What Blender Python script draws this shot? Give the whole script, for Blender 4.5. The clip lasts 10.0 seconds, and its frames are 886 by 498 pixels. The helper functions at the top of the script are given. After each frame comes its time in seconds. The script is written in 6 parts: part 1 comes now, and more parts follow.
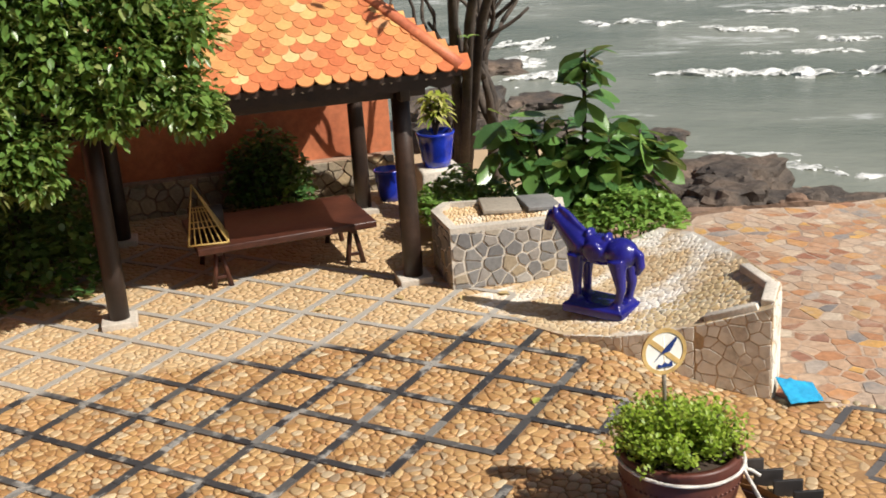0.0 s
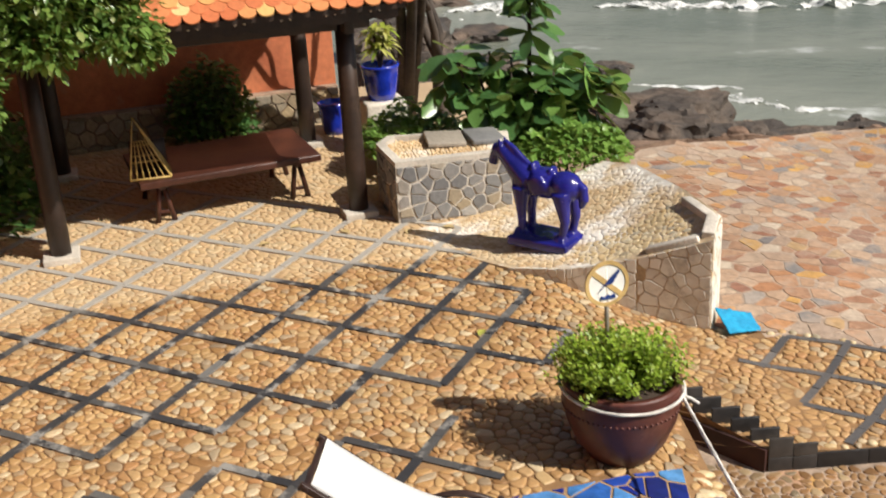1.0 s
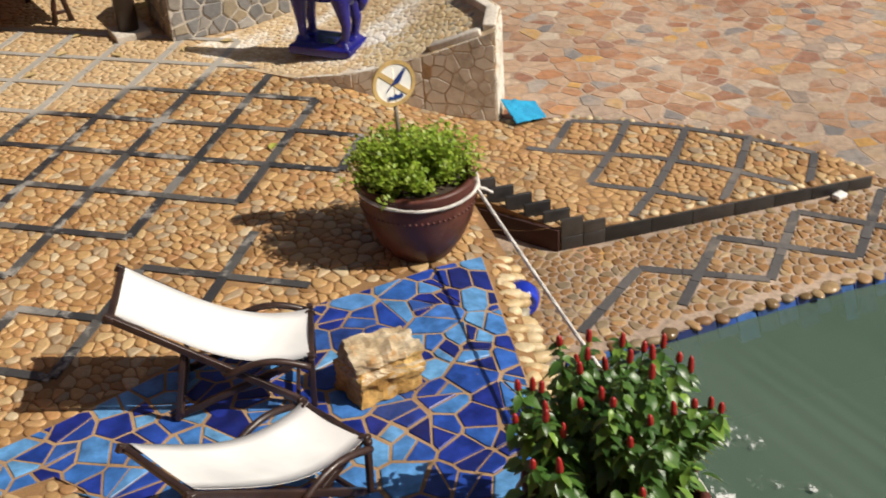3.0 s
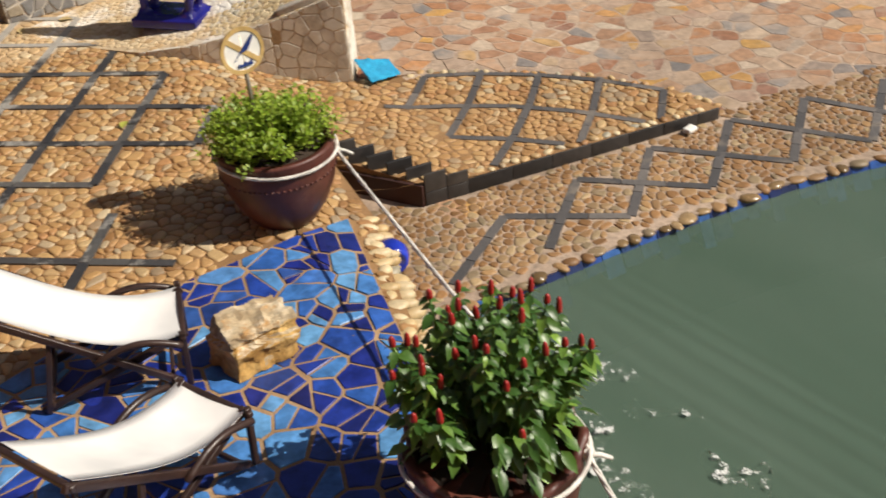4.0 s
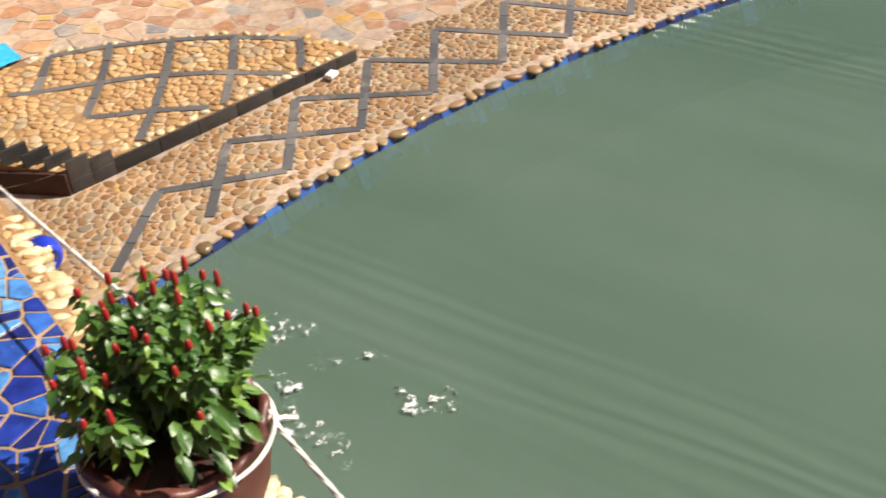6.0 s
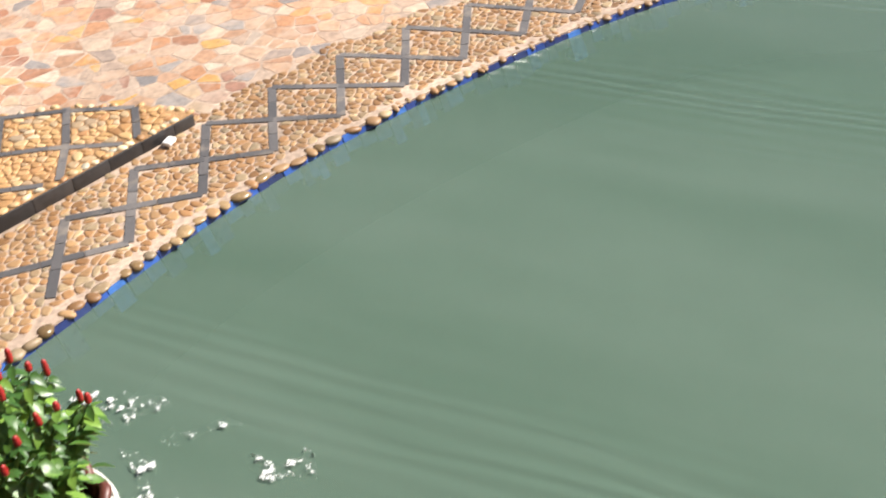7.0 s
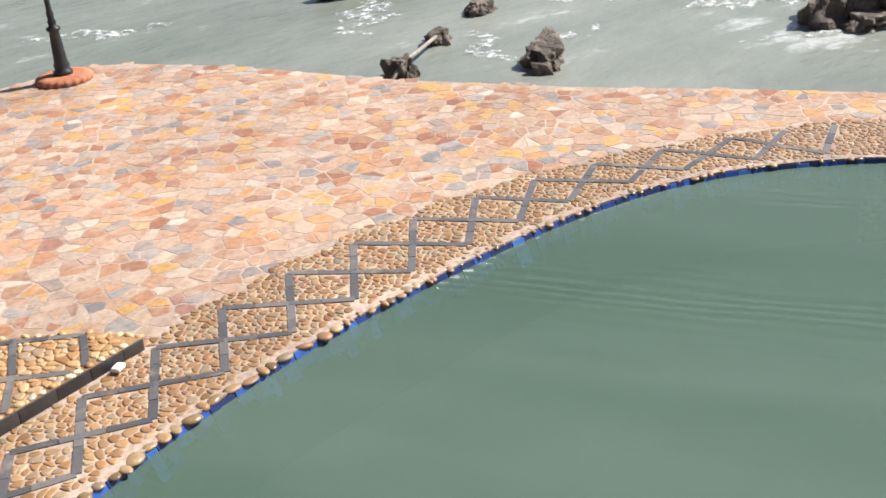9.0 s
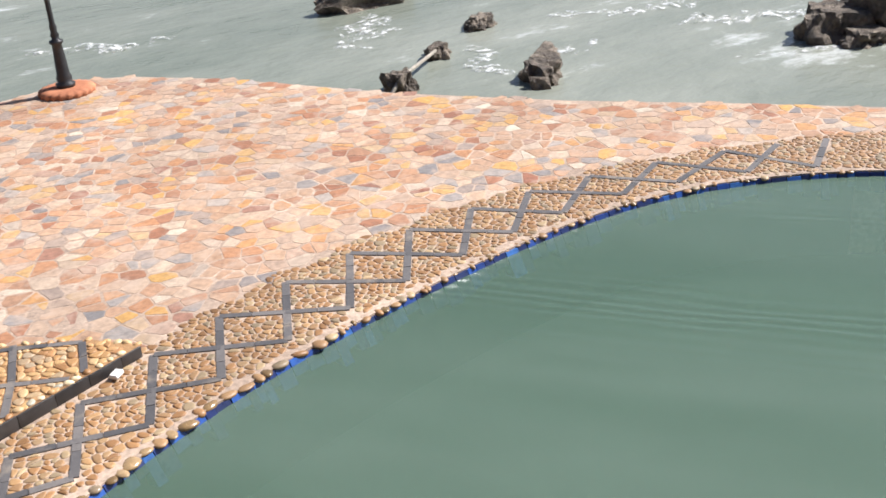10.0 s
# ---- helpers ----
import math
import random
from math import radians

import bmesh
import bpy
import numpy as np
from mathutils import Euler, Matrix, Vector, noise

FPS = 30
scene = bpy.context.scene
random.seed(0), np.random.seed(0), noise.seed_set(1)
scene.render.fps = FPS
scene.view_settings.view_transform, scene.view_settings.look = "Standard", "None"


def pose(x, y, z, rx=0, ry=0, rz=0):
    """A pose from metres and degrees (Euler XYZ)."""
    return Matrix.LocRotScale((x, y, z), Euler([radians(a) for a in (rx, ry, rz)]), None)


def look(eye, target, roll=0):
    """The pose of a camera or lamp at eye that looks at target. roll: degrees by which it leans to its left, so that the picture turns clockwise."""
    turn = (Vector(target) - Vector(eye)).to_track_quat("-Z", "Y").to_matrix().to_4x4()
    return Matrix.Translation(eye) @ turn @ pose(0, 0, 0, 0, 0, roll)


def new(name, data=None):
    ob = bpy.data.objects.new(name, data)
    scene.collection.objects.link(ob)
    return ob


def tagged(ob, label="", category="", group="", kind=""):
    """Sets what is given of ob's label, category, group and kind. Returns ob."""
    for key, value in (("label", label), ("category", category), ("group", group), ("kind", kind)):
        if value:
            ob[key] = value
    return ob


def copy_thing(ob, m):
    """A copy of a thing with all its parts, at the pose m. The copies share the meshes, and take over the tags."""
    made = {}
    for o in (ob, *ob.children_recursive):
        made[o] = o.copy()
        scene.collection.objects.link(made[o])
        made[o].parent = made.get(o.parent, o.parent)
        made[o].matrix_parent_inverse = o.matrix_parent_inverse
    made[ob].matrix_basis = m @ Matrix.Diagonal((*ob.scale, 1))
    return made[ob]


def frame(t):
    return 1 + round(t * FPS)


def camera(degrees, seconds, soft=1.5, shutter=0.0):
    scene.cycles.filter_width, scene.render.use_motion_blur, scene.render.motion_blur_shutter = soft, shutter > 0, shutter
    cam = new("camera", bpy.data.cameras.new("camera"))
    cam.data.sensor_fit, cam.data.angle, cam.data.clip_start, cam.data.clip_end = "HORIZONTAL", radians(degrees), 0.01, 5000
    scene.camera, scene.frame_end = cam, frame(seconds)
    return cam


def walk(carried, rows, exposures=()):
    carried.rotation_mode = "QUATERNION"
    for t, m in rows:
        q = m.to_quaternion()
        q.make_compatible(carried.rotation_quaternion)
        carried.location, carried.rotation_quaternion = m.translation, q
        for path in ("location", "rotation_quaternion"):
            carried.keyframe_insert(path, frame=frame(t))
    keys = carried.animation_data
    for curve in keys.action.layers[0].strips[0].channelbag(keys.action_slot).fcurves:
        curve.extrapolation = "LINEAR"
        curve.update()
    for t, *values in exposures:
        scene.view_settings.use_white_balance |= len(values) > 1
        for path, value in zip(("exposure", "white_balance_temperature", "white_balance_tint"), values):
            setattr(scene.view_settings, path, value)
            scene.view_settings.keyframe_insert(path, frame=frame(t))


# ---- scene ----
# ---- camera ----
cam = camera(43.0, 10.0, 1.7, 0.4)
walk(cam, [
    (0.0, pose(0.000, 0.000, 3.930, 71.660, 3.727, -1.235)),
    (0.5, pose(-0.011, -0.042, 3.959, 70.443, 3.298, -2.310)),
    (1.0, pose(-0.004, -0.025, 3.944, 68.102, 2.963, -3.940)),
    (1.5, pose(-0.001, 0.003, 3.927, 65.011, 2.736, -6.275)),
    (2.0, pose(0.007, -0.008, 3.921, 62.215, 2.807, -9.045)),
    (2.2, pose(-0.006, -0.012, 3.917, 61.254, 2.611, -10.245)),
    (3.3, pose(0.008, -0.018, 3.895, 56.932, 3.779, -18.163)),
    (3.5, pose(0.019, -0.026, 3.894, 56.457, 3.982, -19.747)),
    (4.0, pose(0.026, -0.035, 3.890, 55.361, 4.025, -24.106)),
    (4.5, pose(0.031, -0.058, 3.892, 54.314, 3.719, -28.944)),
    (5.0, pose(0.063, -0.069, 3.906, 53.163, 3.337, -33.656)),
    (5.5, pose(0.116, -0.062, 3.901, 52.104, 2.998, -38.248)),
    (5.7, pose(0.137, -0.047, 3.893, 51.732, 2.805, -40.086)),
    (6.8, pose(0.315, -0.185, 3.968, 52.552, 3.017, -49.659)),
    (7.0, pose(0.333, -0.192, 3.966, 53.357, 3.135, -50.969)),
    (7.5, pose(0.377, -0.144, 3.941, 56.238, 3.379, -53.380)),
    (8.0, pose(0.409, -0.114, 3.907, 59.701, 3.933, -54.380)),
    (8.5, pose(0.369, -0.109, 3.924, 62.527, 4.282, -54.643)),
    (9.0, pose(0.322, -0.181, 3.959, 63.869, 4.336, -54.639)),
    (9.5, pose(0.275, -0.253, 3.968, 64.315, 4.236, -54.565)),
    (10.0, pose(0.248, -0.321, 3.981, 64.620, 4.219, -54.440)),
], [(0.0, 0.37, 6350, 10), (3.5, 0.09, 6600, 10), (5.5, 0.52, 6700, 10), (6.8, 1.02, 6250, 12), (7.5, 1.03, 6150, 12), (9.0, 0.88, 5900, 13), (10.0, 0.91, 5850, 13)])

# ---- world and sun ----
SUN_TO = Vector((0.60, -0.38, 0.71)).normalized()
world = bpy.data.worlds.new("sky")
scene.world = world
world.use_nodes = True
wn = world.node_tree
sky = wn.nodes.new("ShaderNodeTexSky")
sky.sky_type = "NISHITA"
sky.sun_disc = False
sky.sun_elevation = math.asin(SUN_TO.z)
sky.sun_rotation = math.atan2(SUN_TO.x, SUN_TO.y)
sky.air_density, sky.dust_density, sky.ozone_density = 1.0, 2.5, 1.0
wn.links.new(sky.outputs[0], wn.nodes["Background"].inputs[0])
wn.nodes["Background"].inputs[1].default_value = 0.048
sun = new("sun", bpy.data.lights.new("sun", "SUN"))
sun.data.energy, sun.data.angle, sun.data.color = 5.0, radians(0.5), (1.0, 0.93, 0.82)
sun.matrix_world = look(SUN_TO * 40, (0, 0, 0))

# ---- materials ----
def ramp(nt, fac, stops):
    r = nt.nodes.new("ShaderNodeValToRGB")
    e = r.color_ramp.elements
    while len(e) < len(stops):
        e.new(0.5)
    for k, (p, c) in zip(e, stops):
        k.position, k.color = p, (*c, 1)
    nt.links.new(fac, r.inputs[0])
    return r.outputs[0]


def noise_node(nt, scale, detail=4, rough=0.6, vec=None):
    n = nt.nodes.new("ShaderNodeTexNoise")
    n.inputs["Scale"].default_value, n.inputs["Detail"].default_value, n.inputs["Roughness"].default_value = scale, detail, rough
    nt.links.new(vec, n.inputs["Vector"])
    return n.outputs["Fac"]


def mixed(nt, a, b, fac, mode="MIX"):
    m = nt.nodes.new("ShaderNodeMix")
    m.data_type, m.blend_type = "RGBA", mode
    for s, v in ((m.inputs[0], fac), (m.inputs[6], a), (m.inputs[7], b)):
        if hasattr(v, "is_linked"):
            nt.links.new(v, s)
        elif isinstance(v, tuple):
            s.default_value = (*v, 1)
        else:
            s.default_value = v
    return m.outputs[2]


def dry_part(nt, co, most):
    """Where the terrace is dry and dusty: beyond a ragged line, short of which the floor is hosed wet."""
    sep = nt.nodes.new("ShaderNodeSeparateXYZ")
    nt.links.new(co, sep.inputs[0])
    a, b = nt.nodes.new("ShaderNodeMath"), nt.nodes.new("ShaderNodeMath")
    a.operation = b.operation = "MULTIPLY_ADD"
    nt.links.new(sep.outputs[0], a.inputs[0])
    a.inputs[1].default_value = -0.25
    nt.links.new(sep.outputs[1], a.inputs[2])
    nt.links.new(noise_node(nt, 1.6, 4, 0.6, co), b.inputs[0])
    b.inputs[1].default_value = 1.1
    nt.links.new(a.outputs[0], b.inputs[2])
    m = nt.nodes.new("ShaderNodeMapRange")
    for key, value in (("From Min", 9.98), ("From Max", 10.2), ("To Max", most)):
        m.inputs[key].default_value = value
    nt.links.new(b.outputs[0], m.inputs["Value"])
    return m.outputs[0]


def surface(name, stops, rough=0.7, by="noise", grain=40.0, big=1.2, bump=0.3, wear=None, wear_at=(0.5, 0.7), wear_scale=1.5, metal=0.0, dist=0.01, vary=0.25, spec=0.5, coat=0.0, dry=None):
    """A painted, mineral or organic surface. by: what picks its main colour: noise, island (joined pieces) or piece (objects)."""
    mat = bpy.data.materials.new(name)
    mat.use_nodes = True
    nt = mat.node_tree
    b = nt.nodes["Principled BSDF"]
    co = nt.nodes.new("ShaderNodeNewGeometry").outputs["Position"] if by != "object" else nt.nodes.new("ShaderNodeTexCoord").outputs["Object"]
    fine, wide = noise_node(nt, grain, 5, 0.65, co), noise_node(nt, big, 3, 0.55, co)
    if by == "island":
        pick = nt.nodes.new("ShaderNodeNewGeometry").outputs["Random Per Island"]
    elif by == "piece":
        pick = nt.nodes.new("ShaderNodeObjectInfo").outputs["Random"]
    else:
        pick = wide
    col = ramp(nt, pick, stops)
    shade = ramp(nt, fine, [(0.25, (1 - vary,) * 3), (0.75, (1 + vary * 0.6,) * 3)])
    col = mixed(nt, col, shade, 1.0, "MULTIPLY")
    shade2 = ramp(nt, wide, [(0.3, (0.82, 0.82, 0.82)), (0.7, (1.1, 1.08, 1.05))])
    col = mixed(nt, col, shade2, 1.0, "MULTIPLY")
    if wear:
        wf = ramp(nt, noise_node(nt, wear_scale, 6, 0.65, co), [(wear_at[0], (0, 0, 0)), (wear_at[1], (1, 1, 1))])
        col = mixed(nt, col, wear, wf)
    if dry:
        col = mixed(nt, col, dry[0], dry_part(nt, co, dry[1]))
    nt.links.new(col, b.inputs["Base Color"])
    b.inputs["Metallic"].default_value = metal
    b.inputs["Specular IOR Level"].default_value = spec
    b.inputs["Coat Weight"].default_value = coat
    rr = nt.nodes.new("ShaderNodeMapRange")
    rr.inputs["To Min"].default_value, rr.inputs["To Max"].default_value = max(0.02, rough - 0.12), min(1, rough + 0.12)
    nt.links.new(fine, rr.inputs["Value"])
    nt.links.new(rr.outputs[0], b.inputs["Roughness"])
    if bump:
        bp = nt.nodes.new("ShaderNodeBump")
        bp.inputs["Strength"].default_value, bp.inputs["Distance"].default_value = bump, dist
        nt.links.new(fine, bp.inputs["Height"])
        nt.links.new(bp.outputs[0], b.inputs["Normal"])
    return mat


def leaf_surface(name, stops, rough=0.4, thin=0.25):
    """Leaves: colour by leaf, gloss, and light coming through."""
    mat = surface(name, stops, rough, "island", 60, 2.0, 0.15, vary=0.15)
    nt = mat.node_tree
    b = nt.nodes["Principled BSDF"]
    tr = nt.nodes.new("ShaderNodeBsdfTranslucent")
    src = b.inputs["Base Color"].links[0].from_socket
    nt.links.new(mixed(nt, src, (0.9, 1.0, 0.25), 0.4), tr.inputs[0])
    mx = nt.nodes.new("ShaderNodeMixShader")
    mx.inputs[0].default_value = thin
    nt.links.new(b.outputs[0], mx.inputs[1])
    nt.links.new(tr.outputs[0], mx.inputs[2])
    nt.links.new(mx.outputs[0], nt.nodes["Material Output"].inputs[0])
    return mat


def water_surface(name, stops, scale, strength, rough, foam=None, stretch=(1, 1, 1), dist=0.05, turn=0, clear=0.0, ripple=0.0):
    mat = bpy.data.materials.new(name)
    mat.use_nodes = True
    nt = mat.node_tree
    b = nt.nodes["Principled BSDF"]
    co = nt.nodes.new("ShaderNodeNewGeometry").outputs["Position"]
    mp = nt.nodes.new("ShaderNodeMapping")
    mp.inputs["Scale"].default_value = stretch
    sp = nt.nodes.new("ShaderNodeMapping")
    sp.inputs["Rotation"].default_value = (0, 0, radians(turn))
    nt.links.new(co, sp.inputs[0])
    nt.links.new(sp.outputs[0], mp.inputs[0])
    v = mp.outputs[0]
    wide = noise_node(nt, scale * 0.1, 4, 0.6, v)
    col = ramp(nt, wide, stops)
    h = noise_node(nt, scale, 5, 0.6, v)
    if ripple:
        wv = nt.nodes.new("ShaderNodeTexWave")
        wv.bands_direction = "Y"
        for key, value in (("Scale", 1.7), ("Distortion", 5.5), ("Detail", 3.0), ("Detail Scale", 1.0)):
            wv.inputs[key].default_value = value
        nt.links.new(v, wv.inputs["Vector"])
        where = ramp(nt, noise_node(nt, 0.35, 2, 0.5, v), [(0.50, (0, 0, 0)), (0.66, (ripple,) * 3)])
        both = nt.nodes.new("ShaderNodeMath")
        both.operation = "MULTIPLY_ADD"
        nt.links.new(wv.outputs["Fac"], both.inputs[0])
        nt.links.new(where, both.inputs[1])
        nt.links.new(h, both.inputs[2])
        h = both.outputs[0]
    rough_in = rough
    if foam:
        ff = ramp(nt, noise_node(nt, foam[0], 9, 0.72, v), [(foam[1], (0, 0, 0)), (foam[2], (1, 1, 1))])
        col = mixed(nt, col, (0.75, 0.77, 0.76), ff)
    nt.links.new(col, b.inputs["Base Color"])
    b.inputs["Roughness"].default_value = rough_in
    b.inputs["IOR"].default_value = 1.33
    bp = nt.nodes.new("ShaderNodeBump")
    bp.inputs["Strength"].default_value, bp.inputs["Distance"].default_value = strength, dist
    nt.links.new(h, bp.inputs["Height"])
    nt.links.new(bp.outputs[0], b.inputs["Normal"])
    if clear:
        mx, tr = nt.nodes.new("ShaderNodeMixShader"), nt.nodes.new("ShaderNodeBsdfTransparent")
        mx.inputs[0].default_value = clear
        nt.links.new(b.outputs[0], mx.inputs[1])
        nt.links.new(tr.outputs[0], mx.inputs[2])
        nt.links.new(mx.outputs[0], nt.nodes["Material Output"].inputs[0])
    return mat


PEBBLE = [(0.0, (0.28, 0.145, 0.055)), (0.18, (0.42, 0.24, 0.095)), (0.42, (0.50, 0.32, 0.14)), (0.58, (0.40, 0.205, 0.085)), (0.74, (0.54, 0.38, 0.19)), (0.88, (0.30, 0.22, 0.14)), (1.0, (0.62, 0.50, 0.32))]
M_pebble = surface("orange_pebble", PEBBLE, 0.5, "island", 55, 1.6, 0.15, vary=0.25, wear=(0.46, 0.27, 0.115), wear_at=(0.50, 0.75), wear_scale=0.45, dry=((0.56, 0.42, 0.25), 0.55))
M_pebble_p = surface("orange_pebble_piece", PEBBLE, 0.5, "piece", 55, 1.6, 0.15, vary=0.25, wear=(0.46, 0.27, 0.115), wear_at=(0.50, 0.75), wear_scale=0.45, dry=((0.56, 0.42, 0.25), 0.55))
DECKP = [(0.0, (0.20, 0.105, 0.042)), (0.25, (0.33, 0.18, 0.075)), (0.5, (0.27, 0.165, 0.08)), (0.7, (0.39, 0.235, 0.105)), (0.85, (0.22, 0.17, 0.105)), (1.0, (0.43, 0.31, 0.17))]
M_deckp = surface("brown_pebble", DECKP, 0.5, "island", 55, 0.8, 0.15, vary=0.22)
M_deckp_p = surface("brown_pebble_piece", DECKP, 0.5, "piece", 55, 0.8, 0.15, vary=0.22)
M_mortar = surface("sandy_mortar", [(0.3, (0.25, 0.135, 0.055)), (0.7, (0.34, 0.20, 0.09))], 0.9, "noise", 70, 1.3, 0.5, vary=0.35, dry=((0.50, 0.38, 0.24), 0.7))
M_mortar_pale = surface("pale_mortar", [(0.3, (0.365, 0.27, 0.20)), (0.7, (0.46, 0.355, 0.275))], 0.9, "noise", 22, 0.9, 0.5, vary=0.45)
FLAG = [(0.0, (0.30, 0.135, 0.075)), (0.12, (0.40, 0.25, 0.155)), (0.26, (0.46, 0.32, 0.22)), (0.36, (0.40, 0.20, 0.10)), (0.48, (0.50, 0.39, 0.29)), (0.58, (0.42, 0.29, 0.20)), (0.66, (0.20, 0.185, 0.18)), (0.72, (0.36, 0.31, 0.27)), (0.80, (0.52, 0.30, 0.09)), (0.87, (0.45, 0.23, 0.11)), (0.93, (0.25, 0.105, 0.065)), (1.0, (0.58, 0.49, 0.38))]
M_flag = surface("flagstone", FLAG, 0.75, "island", 16, 0.5, 0.4, vary=0.4, wear=(0.41, 0.31, 0.235), wear_at=(0.50, 0.74), wear_scale=3.2)
M_flag_p = surface("flagstone_piece", FLAG, 0.75, "piece", 16, 0.5, 0.4, vary=0.4, wear=(0.41, 0.31, 0.235), wear_at=(0.50, 0.74), wear_scale=3.2)
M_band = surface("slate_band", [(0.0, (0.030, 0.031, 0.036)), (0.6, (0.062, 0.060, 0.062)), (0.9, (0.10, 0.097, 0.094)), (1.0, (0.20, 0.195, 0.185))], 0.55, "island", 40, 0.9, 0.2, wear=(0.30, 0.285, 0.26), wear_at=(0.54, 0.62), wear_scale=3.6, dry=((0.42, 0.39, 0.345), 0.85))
M_band_deck = surface("grey_deck_band", [(0.0, (0.075, 0.072, 0.074)), (0.6, (0.115, 0.108, 0.106)), (1.0, (0.17, 0.155, 0.145))], 0.6, "island", 40, 0.9, 0.2, wear=(0.27, 0.225, 0.175), wear_at=(0.56, 0.74), wear_scale=2.4)
M_blue_p = surface("blue_broken_tile", [(0.0, (0.010, 0.016, 0.12)), (0.22, (0.014, 0.03, 0.26)), (0.42, (0.02, 0.065, 0.36)), (0.52, (0.04, 0.15, 0.48)), (0.70, (0.08, 0.25, 0.58)), (0.86, (0.14, 0.36, 0.66)), (0.93, (0.05, 0.16, 0.50)), (1.0, (0.014, 0.02, 0.16))], 0.36, "piece", 9, 3.0, 0.12, vary=0.65)
M_grout = surface("ochre_grout", [(0.3, (0.30, 0.18, 0.09)), (0.7, (0.42, 0.28, 0.16))], 0.9, "noise", 80, 2.0, 0.5, vary=0.3)
M_edge_p = surface("edge_stone", [(0.0, (0.52, 0.36, 0.17)), (0.35, (0.62, 0.48, 0.27)), (0.65, (0.68, 0.56, 0.36)), (0.9, (0.60, 0.45, 0.24)), (0.93, (0.26, 0.25, 0.20)), (1.0, (0.70, 0.60, 0.42))], 0.5, "piece", 30, 2.0, 0.2, vary=0.22)
M_wetedge_p = surface("wet_edge_stone", [(0.0, (0.14, 0.09, 0.04)), (0.4, (0.26, 0.17, 0.08)), (0.8, (0.36, 0.25, 0.13)), (1.0, (0.20, 0.16, 0.11))], 0.25, "piece", 30, 2.0, 0.2, vary=0.22)
M_black_tile = surface("black_tile", [(0.0, (0.018, 0.017, 0.018)), (0.6, (0.035, 0.032, 0.032)), (1.0, (0.065, 0.056, 0.05))], 0.5, "piece", 12, 2.0, 0.1, vary=0.5)
M_red_wall = surface("red_render", [(0.3, (0.030, 0.010, 0.008)), (0.7, (0.055, 0.016, 0.011))], 0.7, "noise", 20, 2.0, 0.3)
M_pool = water_surface("pool_water", [(0.35, (0.094, 0.149, 0.106)), (0.65, (0.126, 0.182, 0.138))], 5.0, 0.38, 0.07, stretch=(0.30, 1.3, 1.0), dist=0.02, turn=74, clear=0.32, ripple=1.15)
M_sea = water_surface("sea_water", [(0.35, (0.150, 0.168, 0.134)), (0.65, (0.262, 0.272, 0.225))], 1.5, 0.4, 0.24, foam=(0.30, 0.585, 0.74), stretch=(0.7, 1.2, 1.0), dist=0.2, turn=22)


# ---- building helpers ----
def mesh_of(name, verts, faces, mat, smooth=False):
    me = bpy.data.meshes.new(name)
    me.from_pydata(verts, [], faces)
    me.materials.append(mat)
    if smooth:
        me.polygons.foreach_set("use_smooth", [True] * len(me.polygons))
    me.update()
    return me


def piece(name, verts, faces, mat, parent=None, smooth=False, label=""):
    ob = new(name, mesh_of(name, verts, faces, mat, smooth))
    ob.parent = parent
    return tagged(ob, label)


def part(name, bm, mat, parent=None, label="", smooth=True):
    me = bpy.data.meshes.new(name)
    bm.normal_update()
    bm.to_mesh(me)
    bm.free()
    me.materials.append(mat)
    if smooth:
        me.polygons.foreach_set("use_smooth", [True] * len(me.polygons))
    ob = new(name, me)
    ob.parent = parent
    return tagged(ob, label)


def thing(name, m, label, category, group="", kind=""):
    ob = new(name)
    ob.matrix_basis = m
    return tagged(ob, label, category, group, kind)


def sstep(a, b, x):
    t = min(1.0, max(0.0, (x - a) / (b - a)))
    return t * t * (3 - 2 * t)


def clip_half(poly, n, d):
    """The part of a convex polygon where n . p <= d."""
    out = []
    k = len(poly)
    for i in range(k):
        p, q = poly[i], poly[(i + 1) % k]
        a, b = n[0] * p[0] + n[1] * p[1] - d, n[0] * q[0] + n[1] * q[1] - d
        if a <= 0:
            out.append(p)
        if a * b < 0:
            t = a / (a - b)
            out.append((p[0] + t * (q[0] - p[0]), p[1] + t * (q[1] - p[1])))
    return out


def inside(poly, x, y):
    c = False
    j = len(poly) - 1
    for i in range(len(poly)):
        (xi, yi), (xj, yj) = poly[i], poly[j]
        if (yi > y) != (yj > y) and x < (xj - xi) * (y - yi) / (yj - yi) + xi:
            c = not c
        j = i
    return c


def edge_gap(poly, x, y):
    """Distance from a point to a polygon's outline."""
    best = 1e9
    for i in range(len(poly)):
        ax, ay = poly[i - 1]
        dx, dy = poly[i][0] - ax, poly[i][1] - ay
        t = min(1, max(0, ((x - ax) * dx + (y - ay) * dy) / (dx * dx + dy * dy + 1e-12)))
        best = min(best, math.hypot(x - ax - t * dx, y - ay - t * dy))
    return best


